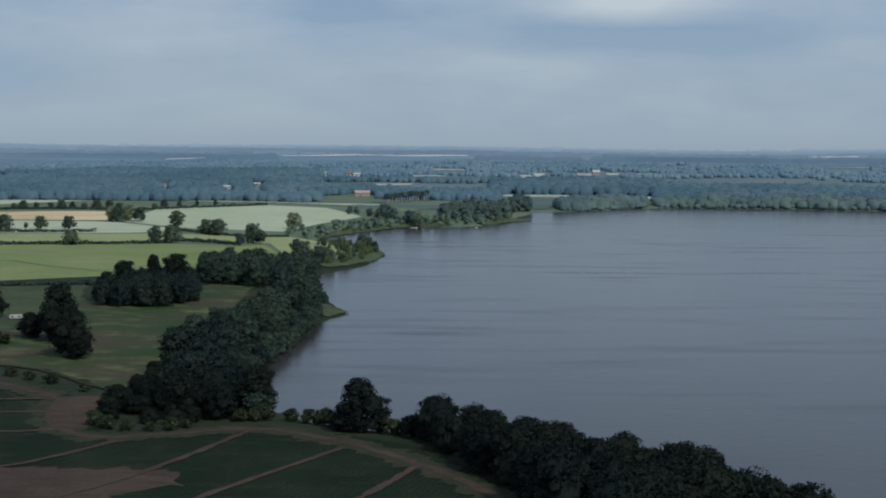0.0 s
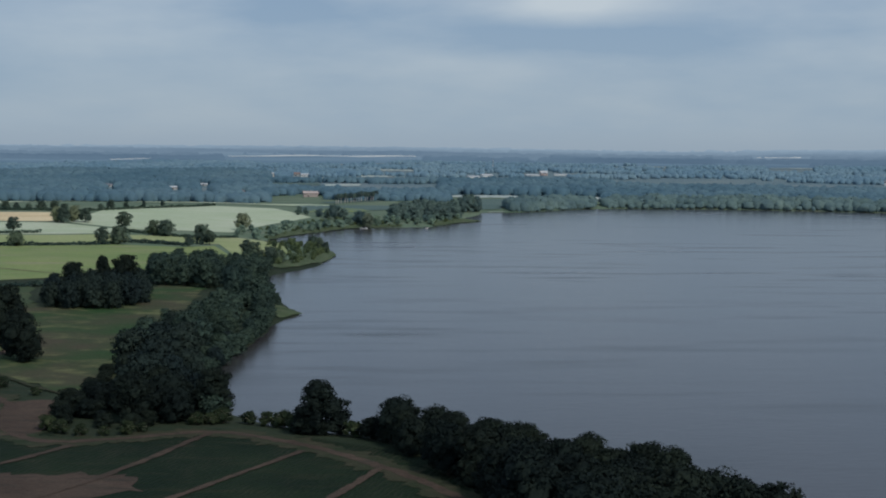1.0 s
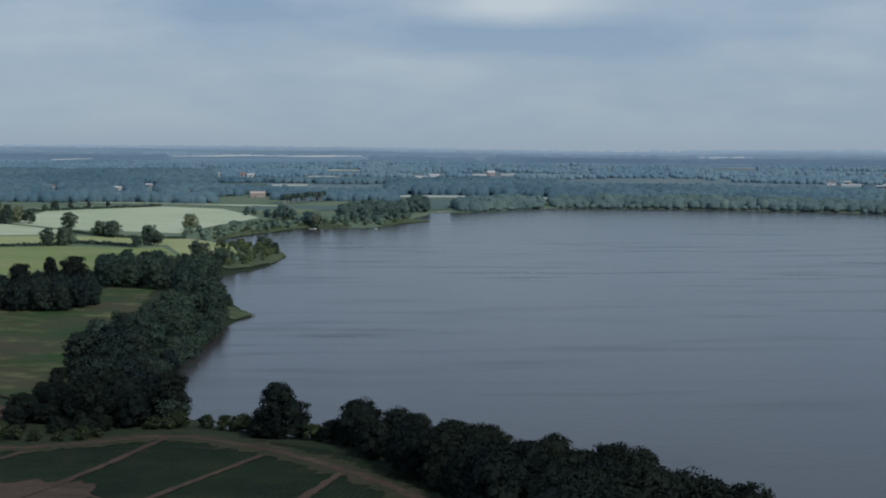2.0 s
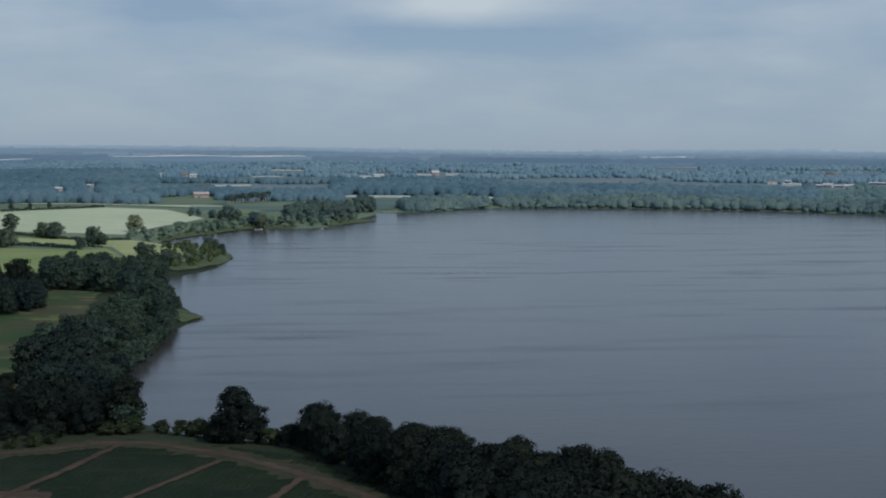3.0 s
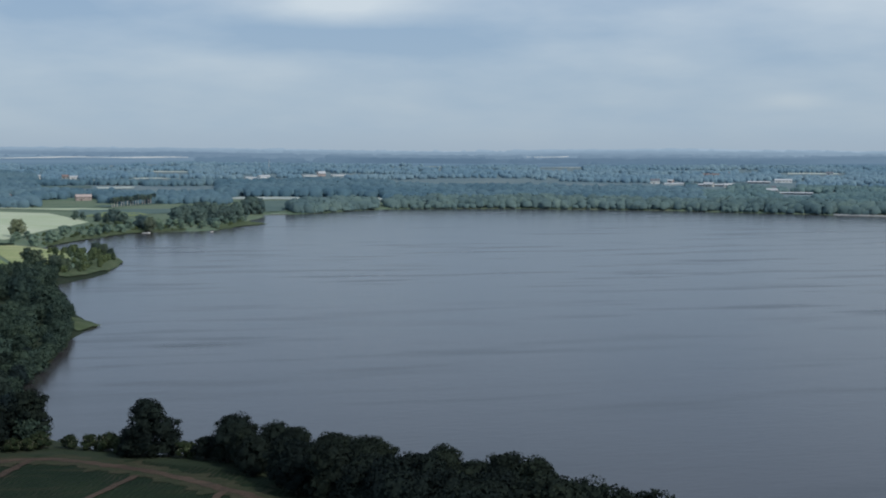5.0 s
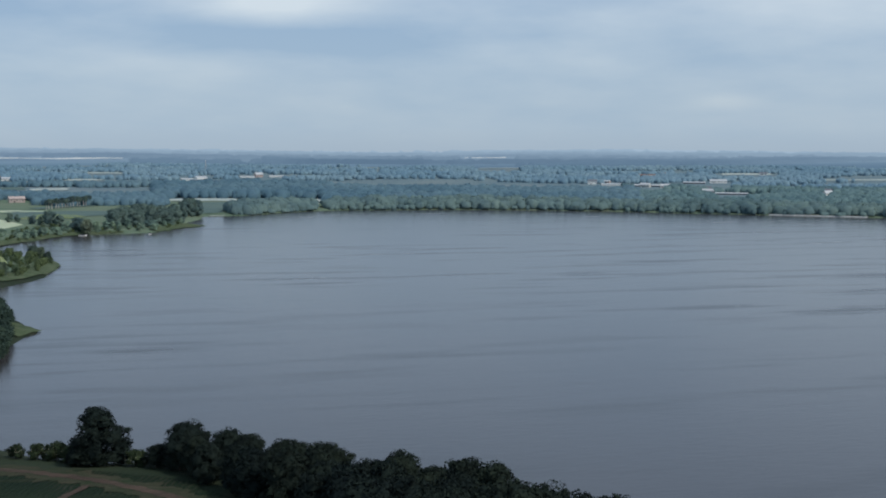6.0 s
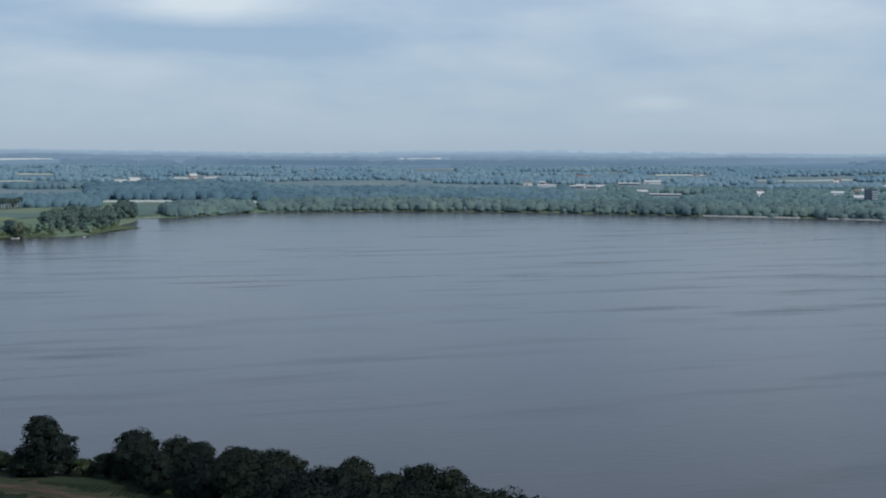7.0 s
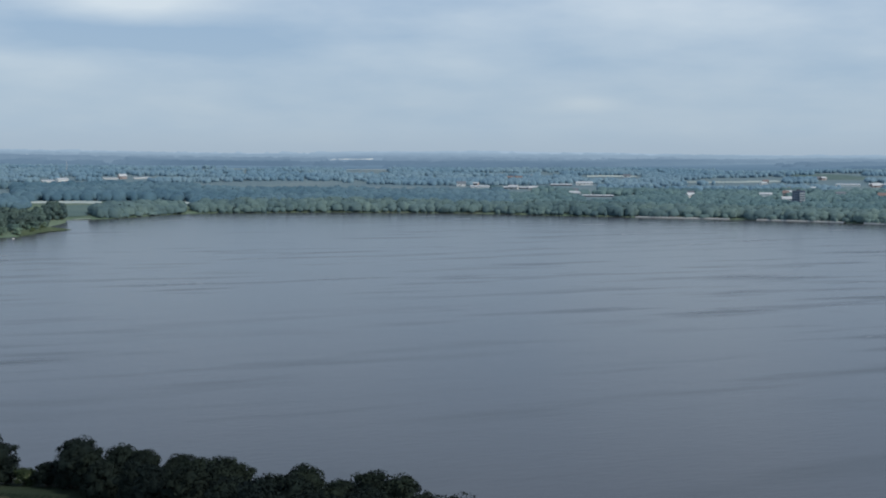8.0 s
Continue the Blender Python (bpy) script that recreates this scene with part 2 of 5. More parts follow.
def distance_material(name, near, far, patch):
    """Far plain backdrop: the air's haze painted as emission, paler towards the horizon."""
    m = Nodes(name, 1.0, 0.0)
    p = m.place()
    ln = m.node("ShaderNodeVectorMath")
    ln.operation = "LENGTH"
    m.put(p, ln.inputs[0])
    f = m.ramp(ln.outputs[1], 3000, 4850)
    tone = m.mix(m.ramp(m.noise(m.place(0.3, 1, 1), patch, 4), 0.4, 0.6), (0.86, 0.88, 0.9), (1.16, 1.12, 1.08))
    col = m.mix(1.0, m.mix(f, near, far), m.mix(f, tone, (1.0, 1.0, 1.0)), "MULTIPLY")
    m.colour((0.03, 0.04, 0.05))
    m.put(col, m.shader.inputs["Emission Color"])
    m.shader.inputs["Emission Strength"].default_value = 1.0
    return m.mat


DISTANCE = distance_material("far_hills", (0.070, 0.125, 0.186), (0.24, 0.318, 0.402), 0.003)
# The hill woods glow with the same painted haze, a little darker.
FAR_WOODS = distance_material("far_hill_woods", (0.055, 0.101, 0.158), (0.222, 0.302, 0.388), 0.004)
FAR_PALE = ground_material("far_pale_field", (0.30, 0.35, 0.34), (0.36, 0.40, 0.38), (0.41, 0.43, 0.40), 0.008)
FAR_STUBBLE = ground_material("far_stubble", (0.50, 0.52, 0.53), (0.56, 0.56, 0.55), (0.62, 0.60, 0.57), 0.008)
# Field green with haze blue mixed into the base colour.
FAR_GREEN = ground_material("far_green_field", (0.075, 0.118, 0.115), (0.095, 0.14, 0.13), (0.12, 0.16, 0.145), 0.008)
WHITE_PAINT = plain_material("white_render", (0.74, 0.73, 0.70), 0.7, 0.3, 0.06)
ROOF_PALE = plain_material("pale_roof_sheet", (0.44, 0.45, 0.46), 0.5, 0.2, 0.1)
ROOF_GREY = plain_material("grey_roof", (0.14, 0.15, 0.17), 0.7, 0.3, 0.15)
ROOF_RED = plain_material("red_roof_tile", (0.21, 0.15, 0.135), 0.8, 0.4, 0.15)
BRICK_PINK = plain_material("pinkish_brick", (0.40, 0.325, 0.30), 0.85, 0.4, 0.12)
BRICK_DARK = plain_material("dark_brick", (0.15, 0.19, 0.26), 0.85, 0.4, 0.12)
PAINT_DARK = plain_material("dark_paint", (0.05, 0.05, 0.055), 0.6, 0.5, 0.1)
GLASS_DARK = plain_material("window_glass", (0.03, 0.035, 0.04), 0.08, 0.5, 0.1, 0.6)
STONE_PALE = plain_material("pale_stone", (0.42, 0.42, 0.40), 0.85, 0.3, 0.15)
BARK_PALE = plain_material("pale_bark", (0.52, 0.46, 0.42), 0.9, 1.5, 0.2, 0.1)
BARK = plain_material("bark", (0.06, 0.048, 0.038), 0.95, 1.5, 0.3, 0.1)

# ---- the lie of the land ----
SHORE = [(-42, 337), (-22, 322), (5, 310), (32, 280), (55, 235), (66, 195), (75, 150), (90, 90), (130, 20), (250, -80), (480, -120),
         (760, 60), (930, 420), (985, 780), (975, 1010), (927, 1154), (844, 1273), (690, 1412), (576, 1510), (442, 1572), (350, 1584),
         (262, 1583), (196, 1532), (144, 1474), (103, 1466), (92, 1400), (72, 1330), (84, 1275), (62, 1246), (39, 1194), (8, 1173), (-22, 1161),
         (-42, 1143), (-68, 1085), (-91, 1020), (-98, 985), (-77, 950), (-47, 903), (-40, 858), (-46, 779), (-60, 742), (-69, 708),
         (-63, 645), (-58, 625), (-47, 572), (-42, 550), (-49, 514), (-53, 461), (-57, 413), (-56, 376)]


def catmull(points, steps, closed=True):
    """A smooth line through the points."""
    p, out = np.array(points, float), []
    n = len(p)
    for i in range(n if closed else n - 1):
        if closed:
            a, b, c, d = p[i - 1], p[i], p[(i + 1) % n], p[(i + 2) % n]
        else:
            a, b, c, d = p[max(i - 1, 0)], p[i], p[i + 1], p[min(i + 2, n - 1)]
        for k in range(steps):
            u = k / steps
            out.append(0.5 * (2 * b + (c - a) * u + (2 * a - 5 * b + 4 * c - d) * u * u + (3 * b - a - 3 * c + d) * u ** 3))
    if not closed:
        out.append(p[-1])
    return np.array(out)


SHORELINE = catmull(SHORE, 6)
_k = np.arange(len(SHORELINE))
SHORELINE = SHORELINE + np.stack([np.sin(_k * 1.7) + np.sin(_k * 0.61 + 1), np.cos(_k * 1.31) + np.sin(_k * 0.83)], 1) * 0.7


def shore_distance(x, y):
    """Metres to the lake's edge, positive on land."""
    x, y = np.ravel(np.asarray(x, float)), np.ravel(np.asarray(y, float))
    best, inside = np.full(x.shape, 1e12), np.zeros(x.shape, bool)
    a, b = SHORELINE, np.roll(SHORELINE, -1, 0)
    for (ax, ay), (bx, by) in zip(a, b):
        dx, dy = bx - ax, by - ay
        u = np.clip(((x - ax) * dx + (y - ay) * dy) / (dx * dx + dy * dy + 1e-9), 0, 1)
        best = np.minimum(best, (x - ax - u * dx) ** 2 + (y - ay - u * dy) ** 2)
        if ay != by:
            inside ^= ((ay > y) != (by > y)) & (x < ax + (y - ay) * dx / dy)
    return np.where(inside, -1, 1) * np.sqrt(best)


def land(x, y, sd=None):
    """The ground's height in metres above the lake."""
    shape = np.shape(x)
    x, y = np.ravel(np.asarray(x, float)), np.ravel(np.asarray(y, float))
    sd = shore_distance(x, y) if sd is None else sd
    s, r = np.maximum(sd, 0), np.hypot(x, y)
    z = 1.7 * (1 - np.exp(-s / 6)) + 3.2 * (1 - np.exp(-s / 60))
    inland = 1 - np.exp(-s / 120)
    z = z + inland * 11 * np.exp(-((x + 290) / 190) ** 2 - ((y - 1290) / 210) ** 2)
    z = z + inland * (1.3 * np.sin(x * 0.011 + 1) * np.sin(y * 0.009) + 0.8 * np.sin(x * 0.023 + y * 0.017))
    z = z + 0.0213 * np.maximum(r - 1620, 0) * (1 + 0.05 * np.sin(x * 0.0031 + 2) + 0.05 * np.sin(y * 0.0023 + x * 0.0011))
    z = np.where(sd < 0, np.maximum(-4, sd * 0.25), z)
    return z.reshape(shape) if shape else float(z[0])

# ---- builders ----


def mesh_from(name, verts, faces):
    me = bpy.data.meshes.new(name)
    me.from_pydata([tuple(map(float, v)) for v in verts], [], [tuple(map(int, f)) for f in faces])
    me.update()
    return me


def part(name, me, material, parent, label=""):
    """One mesh under a thing or under a part."""
    ob = new(name, me)
    if material and not me.materials:
        me.materials.append(material)
    ob.parent = parent
    return tagged(ob, label)


def from_bm(name, bm):
    me = bpy.data.meshes.new(name)
    bm.to_mesh(me)
    bm.free()
    return me


def drape(name, outline, material, lift, step, label, category="field", smooth=0, ragged=0.0):
    """A field's surface, laid over the land."""
    from_edge = catmull(outline, smooth) if smooth else np.array(outline, float)
    ring = []
    for i in range(len(from_edge)):
        a, b = from_edge[i], from_edge[(i + 1) % len(from_edge)]
        k = max(1, int(np.hypot(*(b - a)) / step))
        ring += [a + (b - a) * j / k for j in range(k)]
    ring = np.array(ring)
    if ragged:
        ring = ring + np.array([(noise.fractal(Vector((p[0] * 0.16, p[1] * 0.16, 1.0)), 0.6, 2.1, 4), noise.fractal(Vector((p[0] * 0.16, p[1] * 0.16, 9.0)), 0.6, 2.1, 4)) for p in ring]) * ragged
    x0, y0 = ring.min(0)
    x1, y1 = ring.max(0)
    gx, gy = np.meshgrid(np.arange(x0 + step / 2, x1, step), np.arange(y0 + step / 2, y1, step))
    inner = np.stack([gx.ravel(), gy.ravel()], 1)
    inside, near = np.zeros(len(inner), bool), np.full(len(inner), 1e9)
    for (ax, ay), (bx, by) in zip(ring, np.roll(ring, -1, 0)):
        if ay != by:
            inside ^= ((ay > inner[:, 1]) != (by > inner[:, 1])) & (inner[:, 0] < ax + (inner[:, 1] - ay) * (bx - ax) / (by - ay))
        near = np.minimum(near, np.hypot(inner[:, 0] - ax, inner[:, 1] - ay))
    inner = inner[inside & (near > step * 0.45)]
    pts = [Vector(p) for p in ring.tolist()] + [Vector(p) for p in inner.tolist()]
    n = len(ring)
    verts, _, faces, *_ = geometry.delaunay_2d_cdt(pts, [(i, (i + 1) % n) for i in range(n)], [], 1, 1e-4)
    v = np.array([tuple(q) for q in verts])
    z = np.maximum(land(v[:, 0], v[:, 1]), 0.02) + lift
    ob = new(name, mesh_from(name, np.column_stack([v, z]), faces))
    ob.data.materials.append(material)
    return tagged(ob, label, category, kind="structure")


def ribbon(name, line, width, material, lift, label, category="track", wobble=0.25):
    """A track or strip along a line, laid over the land."""
    p = catmull(line, 36, False)
    d = np.gradient(p, axis=0)
    d /= np.hypot(d[:, 0], d[:, 1])[:, None] + 1e-9
    side = np.stack([-d[:, 1], d[:, 0]], 1)
    rows = []
    k = np.arange(len(p))
    for j, u in enumerate((-0.5, -0.17, 0.17, 0.5)):
        rag = np.array([noise.fractal(Vector((a * 0.2, b * 0.2, float(j))), 0.7, 2.1, 4) for a, b in p])
        q = p + side * (width * u * (1 + wobble * 2.6 * rag * (abs(u) > 0.3)))[:, None]
        rows.append(np.column_stack([q, np.maximum(land(q[:, 0], q[:, 1]), 0.02) + lift]))
    v = np.stack(rows, 1).reshape(-1, 3)
    f = [(i * 4 + j, i * 4 + j + 1, i * 4 + j + 5, i * 4 + j + 4) for i in range(len(p) - 1) for j in range(3)]
    ob = new(name, mesh_from(name, v, f))
    ob.data.materials.append(material)
    return tagged(ob, label, category, kind="structure")


def leaf_quads(rng, centres, outward, size):
    """Leaf sprays: kinked lozenges, each with a tilt of its own."""
    n = len(centres)
    nrm = outward + rng.normal(0, 0.55, (n, 3))
    nrm /= np.linalg.norm(nrm, axis=1)[:, None] + 1e-9
    t = np.cross(nrm, rng.normal(0, 1, (n, 3)))
    t /= np.linalg.norm(t, axis=1)[:, None] + 1e-9
    b = np.cross(nrm, t)
    s = (size * rng.uniform(0.55, 1.35, n))[:, None]
    v = np.stack([centres - t * s, centres - b * s * 0.62 + nrm * s * 0.18, centres + t * s, centres + b * s * 0.62 + nrm * s * 0.18], 1).reshape(-1, 3)
    return v, np.arange(4 * n).reshape(n, 4)


def lobes(rng, height, radius, bottom, count, taper):
    """Centres and radii of the crown's boughs."""
    out = []
    for i in range(count):
        u = (i + rng.uniform(0.2, 0.8)) / count
        z = bottom + (height - bottom) * (0.08 + 0.8 * u)
        env = math.sin(math.pi * (0.17 + 0.74 * u)) ** 0.6 * (1 - taper * u)
        a, rr = i * 2.4 + rng.uniform(-0.6, 0.6), radius * env * rng.uniform(0.45, 0.78)
        r = radius * rng.uniform(0.4, 0.56) * (1 - 0.4 * taper * u)
        out.append((rr * math.cos(a), rr * math.sin(a), min(z, height - r * 0.8), r))
    out.append((0, 0, height - radius * 0.36, radius * 0.36))
    out.append((0, 0, bottom + (height - bottom) * 0.45, radius * 0.6))
    for x, y, z, r in list(out):
        for _ in range(3):
            d = rng.normal(0, 1, 3)
            d[2] = abs(d[2]) * 0.9 - 0.2
            d *= r * rng.uniform(0.75, 1.0) / np.linalg.norm(d)
            out.append((x + d[0], y + d[1], min(max(z + d[2], bottom + r * 0.3), height - r * 0.4), r * rng.uniform(0.3, 0.5)))
    return np.array(out)


def crown_mesh(seed, height, radius, bottom, leaves, size, count=13, taper=0.35, loose=0.0, core=(0.5, 0.78)):
    rng = np.random.default_rng(seed)
    lob = lobes(rng, height, radius, bottom, count, taper)
    pick = rng.choice(len(lob), leaves, p=lob[:, 3] ** 2 / (lob[:, 3] ** 2).sum())
    d = rng.normal(0, 1, (leaves, 3))
    d /= np.linalg.norm(d, axis=1)[:, None]
    d[:, 2] = np.where(d[:, 2] < -0.5, -d[:, 2], d[:, 2])
    c = lob[pick, :3] + d * (lob[pick, 3] * rng.uniform(0.72, 1.08 + loose, leaves))[:, None] * np.array([1, 1, 0.9])
    gap = np.linalg.norm(c[:, None] - lob[None, :, :3], axis=2) / lob[None, :, 3]
    keep = (gap.min(1) > 0.55) & (c[:, 2] > bottom * 0.7)
    v, f = leaf_quads(rng, c[keep], d[keep], size)
    bm = bmesh.new()
    bmesh.ops.create_icosphere(bm, subdivisions=1, radius=1)
    ball = np.array([q.co[:] for q in bm.verts])
    tris = np.array([[q.index for q in g.verts] for g in bm.faces])
    bm.free()
    inner = ball[None] * rng.uniform(*core, (len(lob), len(ball), 1)) * lob[:, 3][:, None, None] * np.array([1, 1, 0.9]) + lob[:, None, :3]
    inner[..., 2] = np.maximum(inner[..., 2], 0.05)
    faces = f.tolist() + (tris[None] + (np.arange(len(lob)) * len(ball))[:, None, None] + len(v)).reshape(-1, 3).tolist()
    co = np.concatenate([v, inner.reshape(-1, 3)])
    own = np.concatenate([np.repeat(c[keep] - lob[pick[keep], :3], 4, 0), (inner - lob[:, None, :3]).reshape(-1, 3)])
    own /= np.linalg.norm(own, axis=1)[:, None] + 1e-9
    flutter = np.concatenate([np.repeat(rng.normal(0, 0.45, (keep.sum(), 3)), 4, 0), np.zeros((inner.size // 3, 3))])
    whole = (co - (0, 0, height * 0.4)) / (radius, radius, height * 0.6)
    return soft_normals(mesh_from("crown", co, faces), own * 0.35 + whole * 0.6 + flutter + (0, 0, 0.3)), lob


def soft_normals(me, normals):
    """Foliage catches light as a whole, not facet by facet."""
    normals = normals / (np.linalg.norm(normals, axis=1)[:, None] + 1e-9)
    me.polygons.foreach_set("use_smooth", np.ones(len(me.polygons), bool))
    me.normals_split_custom_set_from_vertices(normals.tolist())
    return me


def tube(verts, faces, a, b, ra, rb, sides=6):
    a, b = np.array(a, float), np.array(b, float)
    d = (b - a) / (np.linalg.norm(b - a) + 1e-9)
    t = np.cross(d, (0.3, 1, 0.2))
    t /= np.linalg.norm(t)
    s = np.cross(d, t)
    base = len(verts)
    for p, r in ((a, ra), (b, rb)):
        for k in range(sides):
            w = 2 * math.pi * k / sides
            verts.append(p + (t * math.cos(w) + s * math.sin(w)) * r)
    for k in range(sides):
        faces.append((base + k, base + (k + 1) % sides, base + sides + (k + 1) % sides, base + sides + k))


def trunk_mesh(seed, height, lob, thick=0.028):
    rng = np.random.default_rng(seed + 99)
    verts, faces = [], []
    knots = [(0, 0, -0.3), (rng.uniform(-.1, .1) * height * 0.1, rng.uniform(-.1, .1) * height * 0.1, height * 0.3), (rng.uniform(-.1, .1) * height * 0.2, 0, height * 0.62)]
    tube(verts, faces, knots[0], knots[1], height * thick * 1.25, height * thick * 0.8)
    tube(verts, faces, knots[1], knots[2], height * thick * 0.8, height * thick * 0.35)
    for k in rng.choice(len(lob), min(6, len(lob)), replace=False):
        tube(verts, faces, np.array(knots[1]) * rng.uniform(0.7, 1.2), lob[k, :3], height * thick * 0.4, height * thick * 0.12, 4)
    return mesh_from("trunk", verts, faces)


def make_tree(name, seed, height, radius, bottom, leaves, size, leaf, label, category="tree", count=13, taper=0.35, loose=0.0, bark=None, core=(0.5, 0.78)):
    """A tree that stands at the origin, to be copied."""
    ob = new(name)
    crown, lob = crown_mesh(seed, height, radius, bottom, leaves, size, count, taper, loose, core)
    part("trunk", trunk_mesh(seed, height, lob), bark or BARK, ob)
    part("crown", crown, leaf, ob)
    return tagged(ob, label, category)


PARKED = []


def plant(kind, x, y, height, unit, rng, group="", label="", width=1.0):
    """A copy of the tree kind (unit metres high) with its foot at x, y."""
    k = height / unit
    z = max(land(x, y), 0.0) - 0.1
    m = pose(x, y, z, rng.uniform(-2, 2), rng.uniform(-2, 2), rng.uniform(0, 360)) @ Matrix.Diagonal((k * width, k * width, k, 1))
    if kind.name not in PARKED:
        kind.matrix_basis = m
        PARKED.append(kind.name)
        ob = kind
    else:
        ob = copy_thing(kind, pose(0, 0, 0))
        ob.matrix_basis = m
    return tagged(ob, label, "", group)


def within(poly, x, y):
    inside = False
    for (ax, ay), (bx, by) in zip(poly, poly[1:] + poly[:1]):
        if (ay > y) != (by > y) and x < ax + (y - ay) * (bx - ax) / (by - ay):
            inside = not inside
    return inside


def scatter(poly, spacing, rng, shore=1.5):
    """Even but irregular places inside the outline."""
    xs, ys = [p[0] for p in poly], [p[1] for p in poly]
    out = []
    for _ in range(int((max(xs) - min(xs)) * (max(ys) - min(ys)) / spacing ** 2 * 6) + 40):
        x, y = rng.uniform(min(xs), max(xs)), rng.uniform(min(ys), max(ys))
        if within(poly, x, y) and all((x - a) ** 2 + (y - b) ** 2 > spacing ** 2 for a, b in out):
            out.append((x, y))
    if not out:
        return out
    sd = shore_distance([p[0] for p in out], [p[1] for p in out])
    return [p for p, d in zip(out, sd) if d > shore]


def wood(name, turn0, turn1, d0, d1, spacing, cut, low, material, label, tall=13.0, grain=0.0045, belt=(1.0, 0.5), per=2, high=1e9):
    """A far wood: rounded crowns of uneven height that stand close, each with a few loose sprays of leaf."""
    r = np.random.default_rng(int(d0 + turn0 * 11 + spacing))
    n = int(math.radians(turn1 - turn0) / 2 * (d1 ** 2 - d0 ** 2) / spacing ** 2)
    a, d = np.radians(r.uniform(turn0, turn1, n)), np.sqrt(r.uniform(d0 ** 2, d1 ** 2, n))
    x, y = d * np.sin(a), d * np.cos(a)
    sd = shore_distance(x, y)
    stand = np.array([noise.noise(Vector((px * grain * belt[0], py * grain * belt[1], 3.0))) + 0.25 * noise.noise(Vector((px * 0.03, py * 0.03, 7.0))) for px, py in zip(x, y)])
    keep = (sd > low) & (sd < high) & (stand > cut) & ~np.array([open_land(px, py) for px, py in zip(x, y)])
    x, y, stand = x[keep], y[keep], stand[keep]
    n = len(x)
    h = tall * (0.88 + 0.25 * stand) * r.uniform(0.78, 1.12, n)
    wide = tall * r.uniform(0.34, 0.74, n)
    bm = bmesh.new()
    bmesh.ops.create_icosphere(bm, subdivisions=2, radius=1)
    ball = np.array([q.co[:] for q in bm.verts])
    tris = np.array([[q.index for q in g.verts] for g in bm.faces])
    bm.free()
    low_half = ball[:, 2] < 0
    ball[low_half, :2] /= np.maximum(np.linalg.norm(ball[low_half, :2], axis=1), 0.5)[:, None]
    ball[low_half, 2] *= 1.2
    size = np.stack([wide, wide, h * 0.5], 1)[:, None]
    foot = np.stack([x, y, land(x, y) + h * 0.5], 1)[:, None]
    v = ball[None] * r.uniform(0.72, 1.18, (n, len(ball), 1)) * size + foot
    f = (tris[None] + (np.arange(n) * len(ball))[:, None, None]).reshape(-1, 3)
    out = r.normal(0, 1, (n, per, 3))
    out[..., 2] = np.abs(out[..., 2])
    out /= np.linalg.norm(out, axis=2)[..., None]
    lv, lf = leaf_quads(r, (out * size + foot).reshape(-1, 3), out.reshape(-1, 3), np.repeat(h * 0.085, per))
    me = bpy.data.meshes.new(name)
    me.from_pydata(np.concatenate([v.reshape(-1, 3), lv]).tolist(), [], f.tolist() + (lf + v.size // 3).tolist())
    me.materials.append(material)
    soft_normals(me, np.concatenate([(np.tile(ball, (n, 1)) + (0, 0, 0.85)), np.repeat(out.reshape(-1, 3), 4, 0) + (0, 0, 0.85)]))
    return tagged(new(name, me), label, "trees", kind="stuff")


